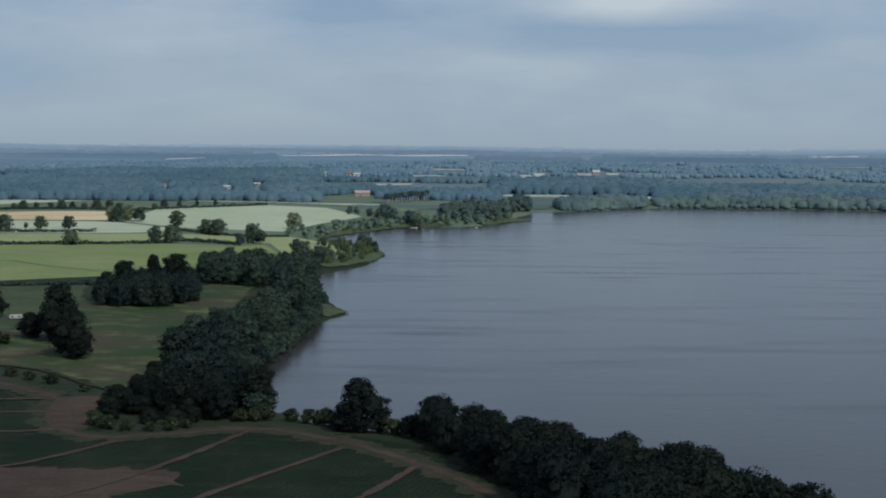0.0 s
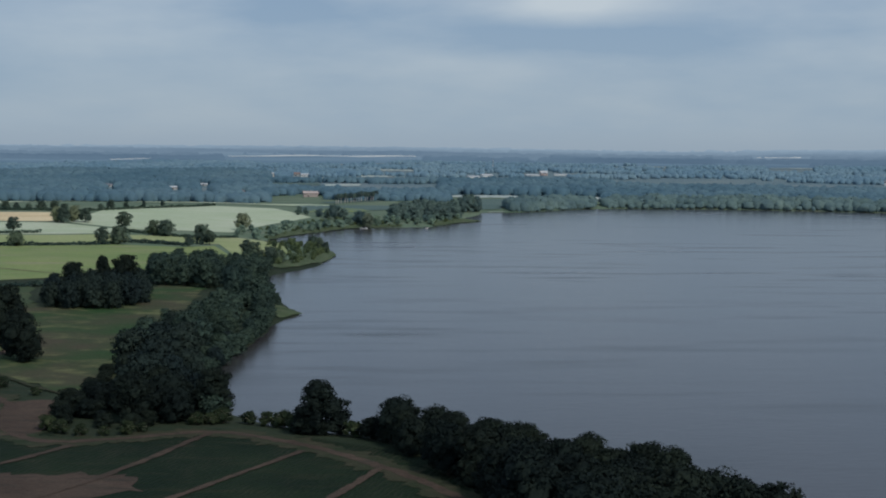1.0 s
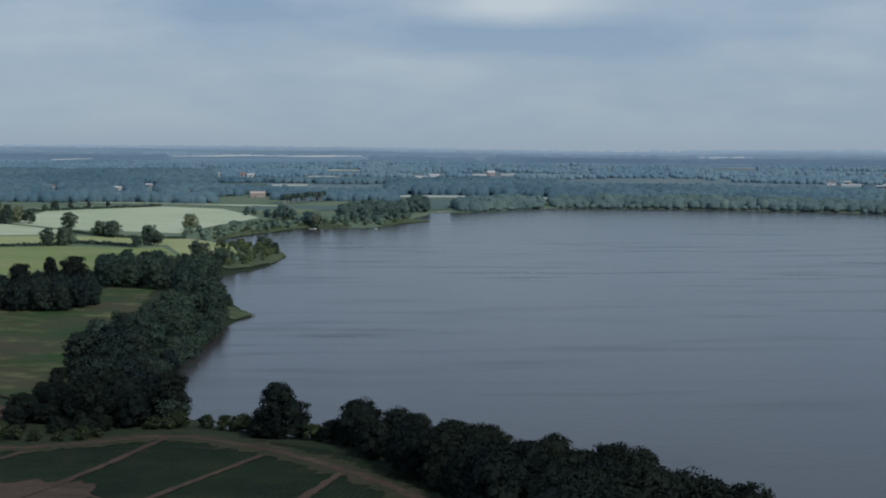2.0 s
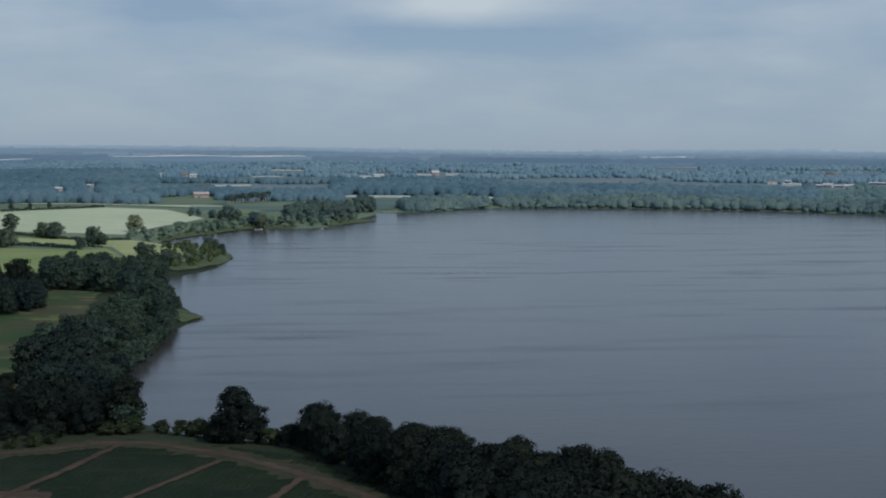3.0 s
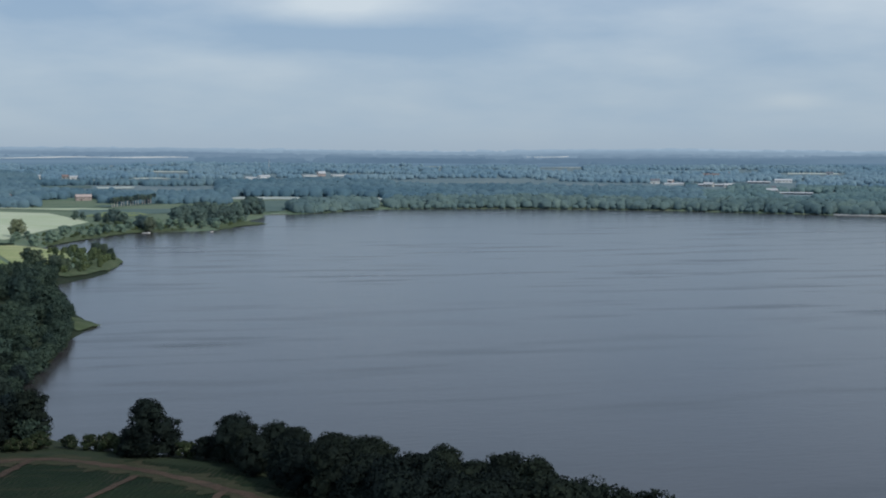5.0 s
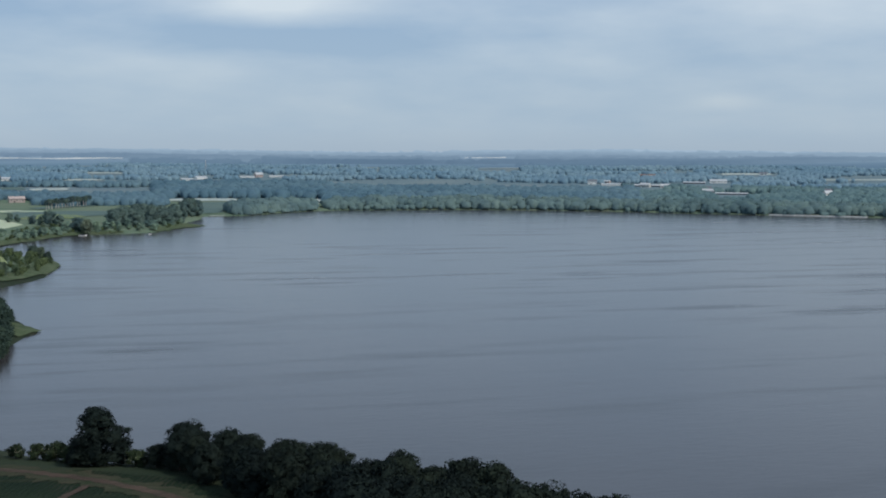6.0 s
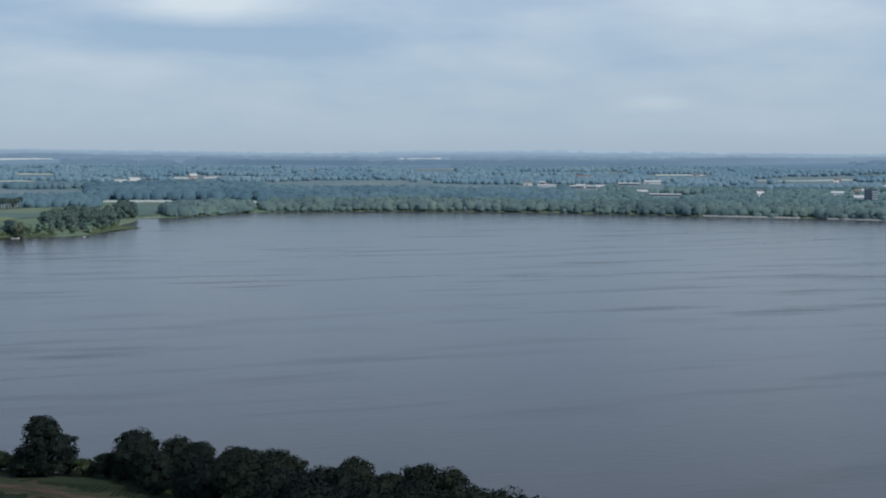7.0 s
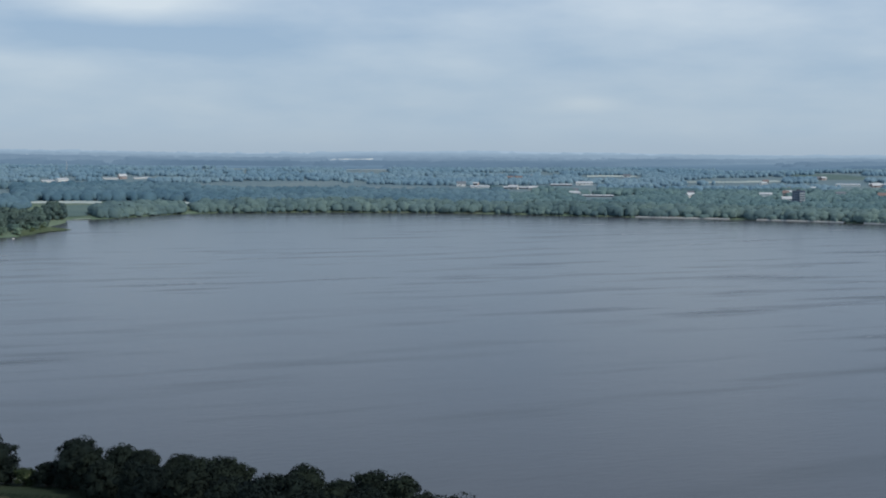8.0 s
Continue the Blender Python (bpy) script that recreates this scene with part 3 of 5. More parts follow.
def canopy(name, turn0, turn1, d0, d1, cut, low, material, label, tall=10.0, wide=9.0, sprays=0.35, grain=0.0045, high=1e9, fine=1.0, uneven=0.3, belt=(1.0, 0.5), lift=0.0):
    """A closed wood seen from afar: one roof of touching crowns, its edges falling to the ground, with sprays of leaf on it."""
    rr = np.random.default_rng(int(d0))
    steps = [d0]
    while steps[-1] < d1:
        steps.append(steps[-1] + 4.6 * fine * steps[-1] / 1800)
    turn = np.radians(np.arange(turn0, turn1, 0.105 * fine))
    A, D = np.meshgrid(turn, np.array(steps))
    x, y = D * np.sin(A), D * np.cos(A)
    sd = shore_distance(x, y).reshape(x.shape)
    ground = land(x, y)
    h = np.full(x.shape, -1.0)
    for i in range(x.shape[0]):
        for j in range(x.shape[1]):
            if not low < sd[i, j] < high:
                continue
            px, py = float(x[i, j]), float(y[i, j])
            stand = noise.noise(Vector((px * grain * belt[0], py * grain * belt[1], 3.0))) + 0.3 * noise.noise(Vector((px * 0.03, py * 0.03, 7.0)))
            if stand > cut and not open_land(px, py):
                dist, pts = noise.voronoi(Vector((px / wide, py / wide, 0.5)))
                own = noise.cell(pts[0] * 7.3)
                h[i, j] = lift + tall * (0.8 + uneven * own) + 3.0 * stand + 0.47 * wide * (0.45 - dist[0] ** 2)
    h[0], h[-1], h[:, 0], h[:, -1] = -1, -1, -1, -1
    inside = h > 0
    some = inside[:-1, :-1] | inside[1:, :-1] | inside[:-1, 1:] | inside[1:, 1:]
    n = x.shape[1]
    ii, jj = np.nonzero(some)
    faces = np.stack([ii * n + jj, (ii + 1) * n + jj, (ii + 1) * n + jj + 1, ii * n + jj + 1], 1)
    used, inv = np.unique(faces, return_inverse=True)
    v = np.stack([x.ravel() + rr.normal(0, 0.5, x.size), y.ravel() + rr.normal(0, 0.5, x.size), (ground + h).ravel()], 1)[used]
    faces = inv.reshape(-1, 4)
    tops = np.nonzero(inside.ravel()[used] & (rr.uniform(size=len(used)) < sprays))[0]
    out = np.stack([rr.normal(0, 0.4, len(tops)), rr.normal(-0.3, 0.4, len(tops)), np.full(len(tops), 0.8)], 1)
    lv, lf = leaf_quads(rr, v[tops] + out * 0.3 - np.array([0, 0, 0.6]) * rr.uniform(0, 3, (len(tops), 1)), out, np.full(len(tops), 1.1))
    me = bpy.data.meshes.new(name)
    me.from_pydata(np.concatenate([v, lv]).tolist(), [], faces.tolist() + (lf + len(v)).tolist())
    me.polygons.foreach_set("use_smooth", np.arange(len(me.polygons)) < len(faces))
    me.materials.append(material)
    return tagged(new(name, me), label, "trees", kind="stuff")


def grove(name, rows, label, up=0.3):
    """Trees too many to count, grown into one stand: rows of kind, place, height, the kind's own height and width."""
    store = {}
    rr = np.random.default_rng(len(rows))
    mats = []
    vs, loops, starts, ms, ns, base, loop_base = [], [], [], [], [], 0, 0
    feet = np.maximum(land(np.array([q[1] for q in rows]), np.array([q[2] for q in rows])), 0.0) - 0.1
    for (kind, x, y, height, unit, width), base_z in zip(rows, feet):
        k, a = height / unit, rr.uniform(0, 6.28)
        rot = np.array([[math.cos(a), -math.sin(a), 0], [math.sin(a), math.cos(a), 0], [0, 0, 1]])
        foot = np.array([x, y, base_z])
        for child in kind.children:
            if child.data.name not in store:
                co = np.empty(len(child.data.vertices) * 3)
                child.data.vertices.foreach_get("co", co)
                idx = np.empty(len(child.data.loops), np.int32)
                child.data.loops.foreach_get("vertex_index", idx)
                start = np.empty(len(child.data.polygons), np.int32)
                child.data.polygons.foreach_get("loop_start", start)
                facing = np.empty(len(child.data.loops) * 3)
                child.data.corner_normals.foreach_get("vector", facing)
                normal = np.zeros((len(child.data.vertices), 3))
                normal[idx] = facing.reshape(-1, 3)
                store[child.data.name] = (co.reshape(-1, 3), idx, start, normal)
            co, idx, start, normal = store[child.data.name]
            mat = child.data.materials[0]
            if mat not in mats:
                mats.append(mat)
            vs.append((co * (k * width, k * width, k)) @ rot.T + foot)
            ns.append(normal @ rot.T + (0, 0, up))
            loops.append(idx + base)
            starts.append(start + loop_base)
            ms.append(np.full(len(start), mats.index(mat), np.int32))
            base += len(co)
            loop_base += len(idx)
    me = bpy.data.meshes.new(name)
    me.vertices.add(base)
    me.vertices.foreach_set("co", np.concatenate(vs).ravel())
    me.loops.add(loop_base)
    me.loops.foreach_set("vertex_index", np.concatenate(loops))
    me.polygons.add(sum(map(len, starts)))
    me.polygons.foreach_set("loop_start", np.concatenate(starts))
    me.update(calc_edges=True)
    for mat in mats:
        me.materials.append(mat)
    me.polygons.foreach_set("material_index", np.concatenate(ms))
    soft_normals(me, np.concatenate(ns))
    return tagged(new(name, me), label, "trees", kind="stuff")


def hedge(line, height, width, rng_seed, leaf, label):
    """A field hedge: a bank of leaf sprays along a line."""
    rng = np.random.default_rng(rng_seed)
    p = catmull(line, 6, False)
    seg = np.hypot(*np.diff(p, axis=0).T)
    n = int(seg.sum() * 15)
    at = rng.uniform(0, seg.sum(), n)
    cum = np.concatenate([[0], np.cumsum(seg)])
    x, y = np.interp(at, cum, p[:, 0]), np.interp(at, cum, p[:, 1])
    hh = height * (0.75 + 0.55 * np.sin(at * 0.21 + rng_seed) ** 2 * np.sin(at * 0.057) ** 2 + 0.2 * np.sin(at * 0.9) ** 2)
    a = rng.uniform(0, math.pi, n)
    d = np.stack([np.cos(a) * rng.choice([-1, 1], n), rng.normal(0, 0.8, n), np.sin(a)], 1)
    c = np.stack([x + d[:, 0] * width / 2, y + d[:, 1] * width / 2, land(x, y) + hh * np.abs(d[:, 2]) * rng.uniform(0.6, 1, n)], 1)
    v, f = leaf_quads(rng, c, d, np.full(n, 0.75))
    ob = new("hedge", mesh_from("hedge", v, f))
    ob.data.materials.append(leaf)
    return tagged(ob, label, "hedge")


# ---- ground and lake ----


def build_ground():
    fine = np.arange(-30, 50.01, 0.2)
    turn = np.radians(np.concatenate([fine, np.arange(54, 329, 4)]))
    dist = np.concatenate([[4, 30, 70, 110], np.exp(np.arange(math.log(145), math.log(1720), 0.008)), np.exp(np.arange(math.log(1720), math.log(4930), 0.028)), [4930]])
    A, D = np.meshgrid(turn, dist)
    x, y = D * np.sin(A), D * np.cos(A)
    z = land(x, y)
    v = np.stack([x.ravel(), y.ravel(), z.ravel()], 1).tolist()
    n, rows = len(turn), len(dist)
    v.append((0, 0, float(land(0.0, 0.0))))
    f = [(i * n + j, i * n + (j + 1) % n, (i + 1) * n + (j + 1) % n, (i + 1) * n + j) for i in range(rows - 1) for j in range(n)]
    f = [(a, d, c, b) for a, b, c, d in f] + [(len(v) - 1, (j + 1) % n, j) for j in range(n)]
    me = bpy.data.meshes.new("ground")
    me.from_pydata(v, [], f)
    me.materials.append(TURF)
    me.materials.append(HAZED_LAND)
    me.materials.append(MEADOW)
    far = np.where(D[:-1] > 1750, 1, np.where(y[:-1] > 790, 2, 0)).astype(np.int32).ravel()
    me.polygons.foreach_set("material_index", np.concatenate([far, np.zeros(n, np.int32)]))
    me.polygons.foreach_set("use_smooth", np.ones(len(f), bool))
    far = new("backdrop", bpy.data.meshes.new("backdrop"))
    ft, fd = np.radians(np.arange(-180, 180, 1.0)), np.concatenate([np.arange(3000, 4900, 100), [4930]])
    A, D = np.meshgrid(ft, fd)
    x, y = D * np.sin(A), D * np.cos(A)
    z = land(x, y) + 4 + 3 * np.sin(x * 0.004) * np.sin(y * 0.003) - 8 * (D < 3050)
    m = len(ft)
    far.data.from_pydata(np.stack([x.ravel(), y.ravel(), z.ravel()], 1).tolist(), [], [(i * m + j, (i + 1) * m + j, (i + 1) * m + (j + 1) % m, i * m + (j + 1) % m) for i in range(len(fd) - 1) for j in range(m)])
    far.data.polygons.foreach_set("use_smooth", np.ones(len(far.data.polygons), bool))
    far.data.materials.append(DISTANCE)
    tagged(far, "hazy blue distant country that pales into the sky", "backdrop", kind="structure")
    return tagged(new("ground", me), "rolling grassland round the lake, rising to far low hills", "ground", kind="structure")


build_ground()
lake = new("water", mesh_from("water", [(-130, -160, 0), (1030, -160, 0), (1030, 1640, 0), (-130, 1640, 0)], [(0, 1, 2, 3)]))
lake.data.materials.append(WATER)
tagged(lake, "grey rippled lake water with darker wind streaks", "lake", kind="structure")

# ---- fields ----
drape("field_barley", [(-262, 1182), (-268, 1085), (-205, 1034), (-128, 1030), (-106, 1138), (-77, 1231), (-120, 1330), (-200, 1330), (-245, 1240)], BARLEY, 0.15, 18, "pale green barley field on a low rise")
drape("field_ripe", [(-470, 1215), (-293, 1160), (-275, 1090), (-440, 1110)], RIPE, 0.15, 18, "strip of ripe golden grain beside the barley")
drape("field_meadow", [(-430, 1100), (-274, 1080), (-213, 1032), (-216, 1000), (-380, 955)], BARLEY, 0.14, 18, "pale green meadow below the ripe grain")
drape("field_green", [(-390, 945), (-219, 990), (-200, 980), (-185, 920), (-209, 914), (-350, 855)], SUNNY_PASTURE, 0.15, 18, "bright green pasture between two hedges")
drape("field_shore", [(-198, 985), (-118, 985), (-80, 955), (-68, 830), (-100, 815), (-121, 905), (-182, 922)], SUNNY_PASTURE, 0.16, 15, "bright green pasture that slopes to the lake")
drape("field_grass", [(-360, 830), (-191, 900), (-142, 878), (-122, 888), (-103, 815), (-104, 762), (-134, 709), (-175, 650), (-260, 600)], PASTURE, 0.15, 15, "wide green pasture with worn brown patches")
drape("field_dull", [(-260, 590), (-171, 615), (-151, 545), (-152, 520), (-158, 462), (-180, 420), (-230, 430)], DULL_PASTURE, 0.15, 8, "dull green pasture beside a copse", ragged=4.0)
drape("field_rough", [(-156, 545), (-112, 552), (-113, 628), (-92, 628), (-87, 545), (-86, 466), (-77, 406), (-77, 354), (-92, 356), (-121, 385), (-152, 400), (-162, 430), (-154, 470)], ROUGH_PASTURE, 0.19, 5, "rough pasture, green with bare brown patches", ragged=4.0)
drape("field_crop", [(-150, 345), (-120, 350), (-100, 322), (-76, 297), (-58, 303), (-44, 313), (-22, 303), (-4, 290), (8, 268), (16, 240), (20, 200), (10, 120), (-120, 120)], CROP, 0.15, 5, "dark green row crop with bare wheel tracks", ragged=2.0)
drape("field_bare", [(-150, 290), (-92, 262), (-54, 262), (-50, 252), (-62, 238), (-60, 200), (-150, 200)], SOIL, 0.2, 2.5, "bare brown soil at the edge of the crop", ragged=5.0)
HEADLAND = [(-140, 372), (-115, 352), (-101, 338), (-97, 318), (-88, 300), (-78, 293), (-62, 299), (-46, 308), (-34, 303), (-21, 292), (-5, 272), (6, 255), (14, 235), (18, 205)]
ribbon("verge", HEADLAND, 10.0, VERGE, 0.25, "dull trampled grass beside the headland track", "verge")
ribbon("track_headland", HEADLAND, 2.8, SOIL, 0.3, "bare brown headland track round the crop")
drape("track_turn", [(-99, 340), (-90, 343), (-86, 325), (-84, 303), (-92, 303), (-98, 318)], SOIL, 0.27, 5, "bare brown turning place at the field corner", "track", 4)
for k, line in enumerate(([(-150, 285), (-102, 296), (-90, 300)], [(-120, 252), (-90, 262), (-73, 290)], [(-80, 225), (-61, 258), (-45, 307)], [(-60, 205), (-43, 244), (-22, 287)], [(-35, 200), (-17, 238), (-5, 270)],
                          [(-150, 310), (-112, 318), (-97, 322)], [(-150, 330), (-115, 336), (-98, 340)])):
    ribbon("track_wheel", line, 1.7, SOIL, 0.3, "bare brown wheel track through the crop")
ribbon("track_farm", [(-190, 470), (-150, 452), (-126, 430), (-135, 405), (-160, 395)], 5, SOIL, 0.3, "brown farm track across the pasture")
ribbon("verge", [(-150, 392), (-122, 384), (-100, 362), (-86, 349)], 2.0, VERGE, 0.35, "pale grass verge beside the crop", "verge")

# ---- trees: kinds ----
rng = np.random.default_rng(5)
OAKS = [make_tree("tree", 11 + i, 14, r, b, 7000, 0.29, LEAF_SHADED, "broad dark green tree on the lake shore", count=c, taper=t) for i, (r, b, c, t) in enumerate(((6.2, 0.4, 19, 0.2), (5.8, 0.3, 17, 0.3), (6.8, 0.5, 21, 0.15), (6.0, 0.2, 17, 0.3)))]
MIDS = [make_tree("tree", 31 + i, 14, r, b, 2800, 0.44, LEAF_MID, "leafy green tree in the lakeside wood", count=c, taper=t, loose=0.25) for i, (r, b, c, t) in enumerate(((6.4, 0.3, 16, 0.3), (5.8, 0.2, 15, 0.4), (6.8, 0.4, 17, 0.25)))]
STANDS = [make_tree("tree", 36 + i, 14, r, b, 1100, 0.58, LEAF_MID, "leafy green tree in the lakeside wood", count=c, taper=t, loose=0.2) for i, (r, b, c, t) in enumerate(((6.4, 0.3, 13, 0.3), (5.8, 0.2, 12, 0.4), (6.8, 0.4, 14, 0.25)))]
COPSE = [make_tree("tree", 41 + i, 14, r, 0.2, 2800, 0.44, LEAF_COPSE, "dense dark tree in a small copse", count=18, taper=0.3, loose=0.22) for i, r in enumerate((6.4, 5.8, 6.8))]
FIELD = [make_tree("tree", 51 + i, 11, r, b, 1700, 0.38, LEAF_FIELD, "round green tree standing in a field", count=c, taper=0.2) for i, (r, b, c) in enumerate(((5.4, 1.0, 12), (5.0, 0.8, 11), (6.0, 0.6, 13)))]
SHRUBS = [make_tree("shrub", 71 + i, 5, 2.6, 0.1, 700, 0.25, LEAF_LIGHT, "light green shrub by the water", "shrub", count=7, taper=0.2) for i in range(3)]
BUSHES = [make_tree("shrub", 76 + i, 5, 2.9, 0.1, 1600, 0.2, LEAF_SHRUB, "dark green shrub at the field's edge", "shrub", count=9, taper=0.2) for i in range(2)]
for bush in BUSHES:
    flower = np.random.default_rng(7).normal(0, 1, (110, 3))
    flower /= np.linalg.norm(flower, axis=1)[:, None]
    fv, ff = leaf_quads(np.random.default_rng(8), np.abs(flower) * (1, 1, 1) * (2.6, 2.6, 2.2) * np.sign(flower * (1, 1, 0) + (0, 0, 1)) + (0, 0, 2.2), flower, np.full(110, 0.1))
    part("blossom", mesh_from("blossom", fv, ff), BLOSSOM, bush, "cream-white flower heads")
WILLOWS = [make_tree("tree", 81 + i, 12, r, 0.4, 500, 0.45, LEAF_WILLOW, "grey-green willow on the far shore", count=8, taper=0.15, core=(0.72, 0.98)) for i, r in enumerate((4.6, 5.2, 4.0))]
SHORE_KINDS = [make_tree("tree", 61 + i, 12, r, 0.2, 70, 0.75, LEAF_HAZED_SHORE, "grey-green willow on the far shore", count=7, taper=0.1, core=(0.78, 1.02)) for i, r in enumerate((5.0, 5.6, 4.4))]
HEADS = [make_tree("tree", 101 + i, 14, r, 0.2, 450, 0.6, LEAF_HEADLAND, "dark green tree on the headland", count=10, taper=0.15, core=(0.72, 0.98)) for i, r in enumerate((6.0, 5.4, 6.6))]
POPLARS = [make_tree("tree", 91 + i, 14, 5.6, 0.4, 2600, 0.36, LEAF_POPLAR, "broad pale willow among the fields", count=15, taper=0.1) for i in range(2)]
BIRCHES = [make_tree("tree", 95 + i, 13, 3.6, 5.5, 420, 0.5, LEAF_HEADLAND, "tree with a pale bare trunk at the wood's edge", count=8, taper=0.2, bark=BARK_PALE) for i in range(2)]


def oak(x, y, h, w=1.0, label="", group=""):
    return plant(OAKS[int(rng.integers(4))], x, y, h, 14, rng, group, label, w)


# ---- trees: the near shore ----
plant(OAKS[3], -19.5, 311, 12.9, 14, rng, "", "solitary dense dark tree at the field's edge", 1.2)
for x, y, h in ((-23.5, 310, 5.5), (-15.5, 309.5, 5), (-19.5, 308.5, 4.2)):
    oak(x, y, h, 1.3, "low dark shrubby tree under a taller one")
oak(-1.5, 300.5, 10.8, 1.05, "dark tree with an uneven crown on the shore")
oak(7, 297, 9.6, 1.0, "dark tree with an uneven crown on the shore")
oak(-7.5, 303.5, 5.2, 1.45, "low dark tree between two taller ones")
BELT = [(-6, 300), (8, 304), (24, 286), (44, 248), (58, 205), (62, 165), (66, 130), (34, 130), (28, 190), (21, 220), (13, 252), (3, 280)]
for x, y in scatter(BELT, 6.6, rng, 3.0):
    h = float(np.interp(y, [130, 170, 214, 245, 268, 300], [17, 16.5, 15.6, 12.8, 10.6, 8.4]))
    oak(x, y, h * rng.uniform(0.84, 1.06), 1.0, "", "trees of the near shore belt")
for x, y, h in ((-44, 322, 4), (-38, 323, 3.4), (-33, 321, 3.8), (-29, 319, 4.4), (-26, 317, 4), (-12, 306, 4), (-50, 318, 3.2), (-47, 319, 3)):
    plant(BUSHES[int(rng.integers(2))], x, y, h, 5, rng, "shrubs at the field's edge", "", 1.2)
for x, y, h in ((-79, 303, 3.6), (-74, 301, 3), (-69, 302, 2.6), (-64, 304, 3.4), (-61, 306, 2.6), (-83, 306, 4)):
    plant(BUSHES[int(rng.integers(2))], x, y, h, 5, rng, "shrubs at the field's edge", "light green flowering shrub at the field's edge")

# ---- trees: the west shore ----
STRIP = [(-45, 325), (-55, 376), (-57, 413), (-53, 461), (-49, 514), (-50, 575), (-62, 630), (-66, 690), (-78, 690), (-80, 600), (-76, 540), (-80, 505), (-87, 480), (-88, 450), (-86, 410), (-80, 385), (-72, 360), (-70, 340), (-72, 314), (-62, 312)]
WOOD = "trees of the west shore wood"
stand = []
for x, y in scatter(STRIP, 7.8, rng, 1.5):
    d = float(shore_distance(x, y)[0])
    h = rng.uniform(8.5, 14.5) if d > 9 else rng.uniform(5, 10.5)
    if 425 < y < 640:
        h = rng.uniform(5.5, 9) if d > 22 else h * 0.85
    if y > 590:
        h = rng.uniform(4, 6.5)
    dark = OAKS if y < 350 else COPSE if y < 385 + rng.uniform(0, 90) or rng.uniform() < 0.25 else MIDS
    if y < 480:
        plant(dark[int(rng.integers(3))], x, y, h, 14, rng, WOOD, "broad dark green tree in the shore wood", rng.uniform(0.95, 1.25))
    else:
        stand.append((STANDS[int(rng.integers(3))], x, y, h, 14, rng.uniform(0.95, 1.25)))
for x, y in catmull([(-45, 330), (-56, 376), (-57, 413), (-53, 461), (-50, 512), (-54, 560), (-62, 622), (-67, 650), (-71, 700)], 7, False):
    stand.append((STANDS[int(rng.integers(3))], x - 1.5, y + rng.normal(0, 2), rng.uniform(4, 7.5) * (0.65 if y > 590 else 1), 14, 1.4))
for x, y in scatter([(-88, 398), (-76, 376), (-73, 340), (-78, 322), (-85, 336), (-84, 370)], 5.2, rng, 1.5):
    plant(OAKS[int(rng.integers(4))], x, y, rng.uniform(3, 5.2), 14, rng, WOOD, "low dark green tree at the wood's edge", 1.5)
for x, y in scatter([(-84, 312), (-60, 309), (-56, 326), (-72, 342), (-84, 338), (-87, 322)], 5.4, rng, 1.5):
    plant(OAKS[int(rng.integers(4))], x, y, rng.uniform(3.2, 5) + (2.0 if y > 324 else 0), 14, rng, WOOD, "low dark green tree at the wood's edge", 1.4)
for x, y in scatter([(-120, 634), (-72, 612), (-70, 640), (-80, 668), (-118, 672)], 9.0, rng):
    plant(MIDS[int(rng.integers(3))], x, y, rng.uniform(9.5, 13.5), 14, rng, WOOD, "tall dark tree behind the pasture", 1.05)
BLOCK = [(-144, 536), (-130, 533), (-112, 535), (-108, 556), (-113, 590), (-134, 596), (-148, 564)]
for x, y in scatter(BLOCK, 6.8, rng):
    plant(COPSE[int(rng.integers(3))], x, y, rng.uniform(9.5, 12.5), 14, rng, "trees of the copse", "dense dark tree in a small copse", 0.95)
oak(-140, 570, 15.5, 0.95, "dense dark tree in a small copse", "trees of the copse")
oak(-131, 588, 17, 0.65, "thin dark tree rising above the copse", "trees of the copse")
oak(-121, 588, 17.5, 0.95, "tall dark tree rising above the copse", "trees of the copse")
BEHIND = [(-122, 668), (-64, 660), (-68, 700), (-72, 740), (-72, 790), (-96, 805), (-128, 770), (-132, 700)]
for x, y in scatter(BEHIND, 8.5, rng):
    stand.append((STANDS[int(rng.integers(3))], x, y, rng.uniform(6.5, 10) * (0.55 if y > 745 else 1), 14, rng.uniform(0.9, 1.2)))
grove("shore_wood", stand, "dense dark green trees along the west shore")
plant(OAKS[2], -117.5, 408, 16, 14, rng, "", "large dark field tree with a full crown", 0.85)
plant(OAKS[0], -131, 438, 20, 14, rng, "", "large dark field tree with a broad crown", 0.82)
oak(-114.5, 404, 7, 1.3, "low dark shrubby tree under a taller one")
oak(-142, 446, 9, 1.2, "dark field tree beside a larger one")
oak(-172, 492, 13, 1.0, "dark tree beside parked caravans")
oak(-138, 380, 6, 1.2, "low dark tree beside the track")

# ---- trees: in the fields ----
for x, y, h, w in ((-312, 1006, 11, 1.0), (-292, 1012, 11, 1.0), (-250, 872, 10, 1.1), (-334, 985, 13, 1.1), (-201, 904, 12, 1.0), (-190, 905, 13, 1.0), (-212, 1036, 14, 1.1), (-180, 983, 12, 0.9), (-170, 979, 12.5, 1.1),
                   (-133, 905, 14, 0.8), (-127, 902, 10, 0.9), (-138, 882, 8, 1.0), (-254, 1084, 12, 1.0), (-257, 1197, 9, 0.9), (-263, 1183, 6, 0.9), (-246, 1210, 7, 0.9), (-235, 1241, 6, 0.9), (-224, 1277, 6, 0.8), (-326, 1014, 5, 0.8), (-271, 1080, 13, 0.9)):
    plant(FIELD[int(rng.integers(3))], x, y, h, 11, rng, "trees in the fields", "", w)
WILLOW_GROUP = "pale willows"
plant(POPLARS[0], -122, 1060, 14, 14, rng, WILLOW_GROUP, "broad pale willow beside the barley", 1.1)
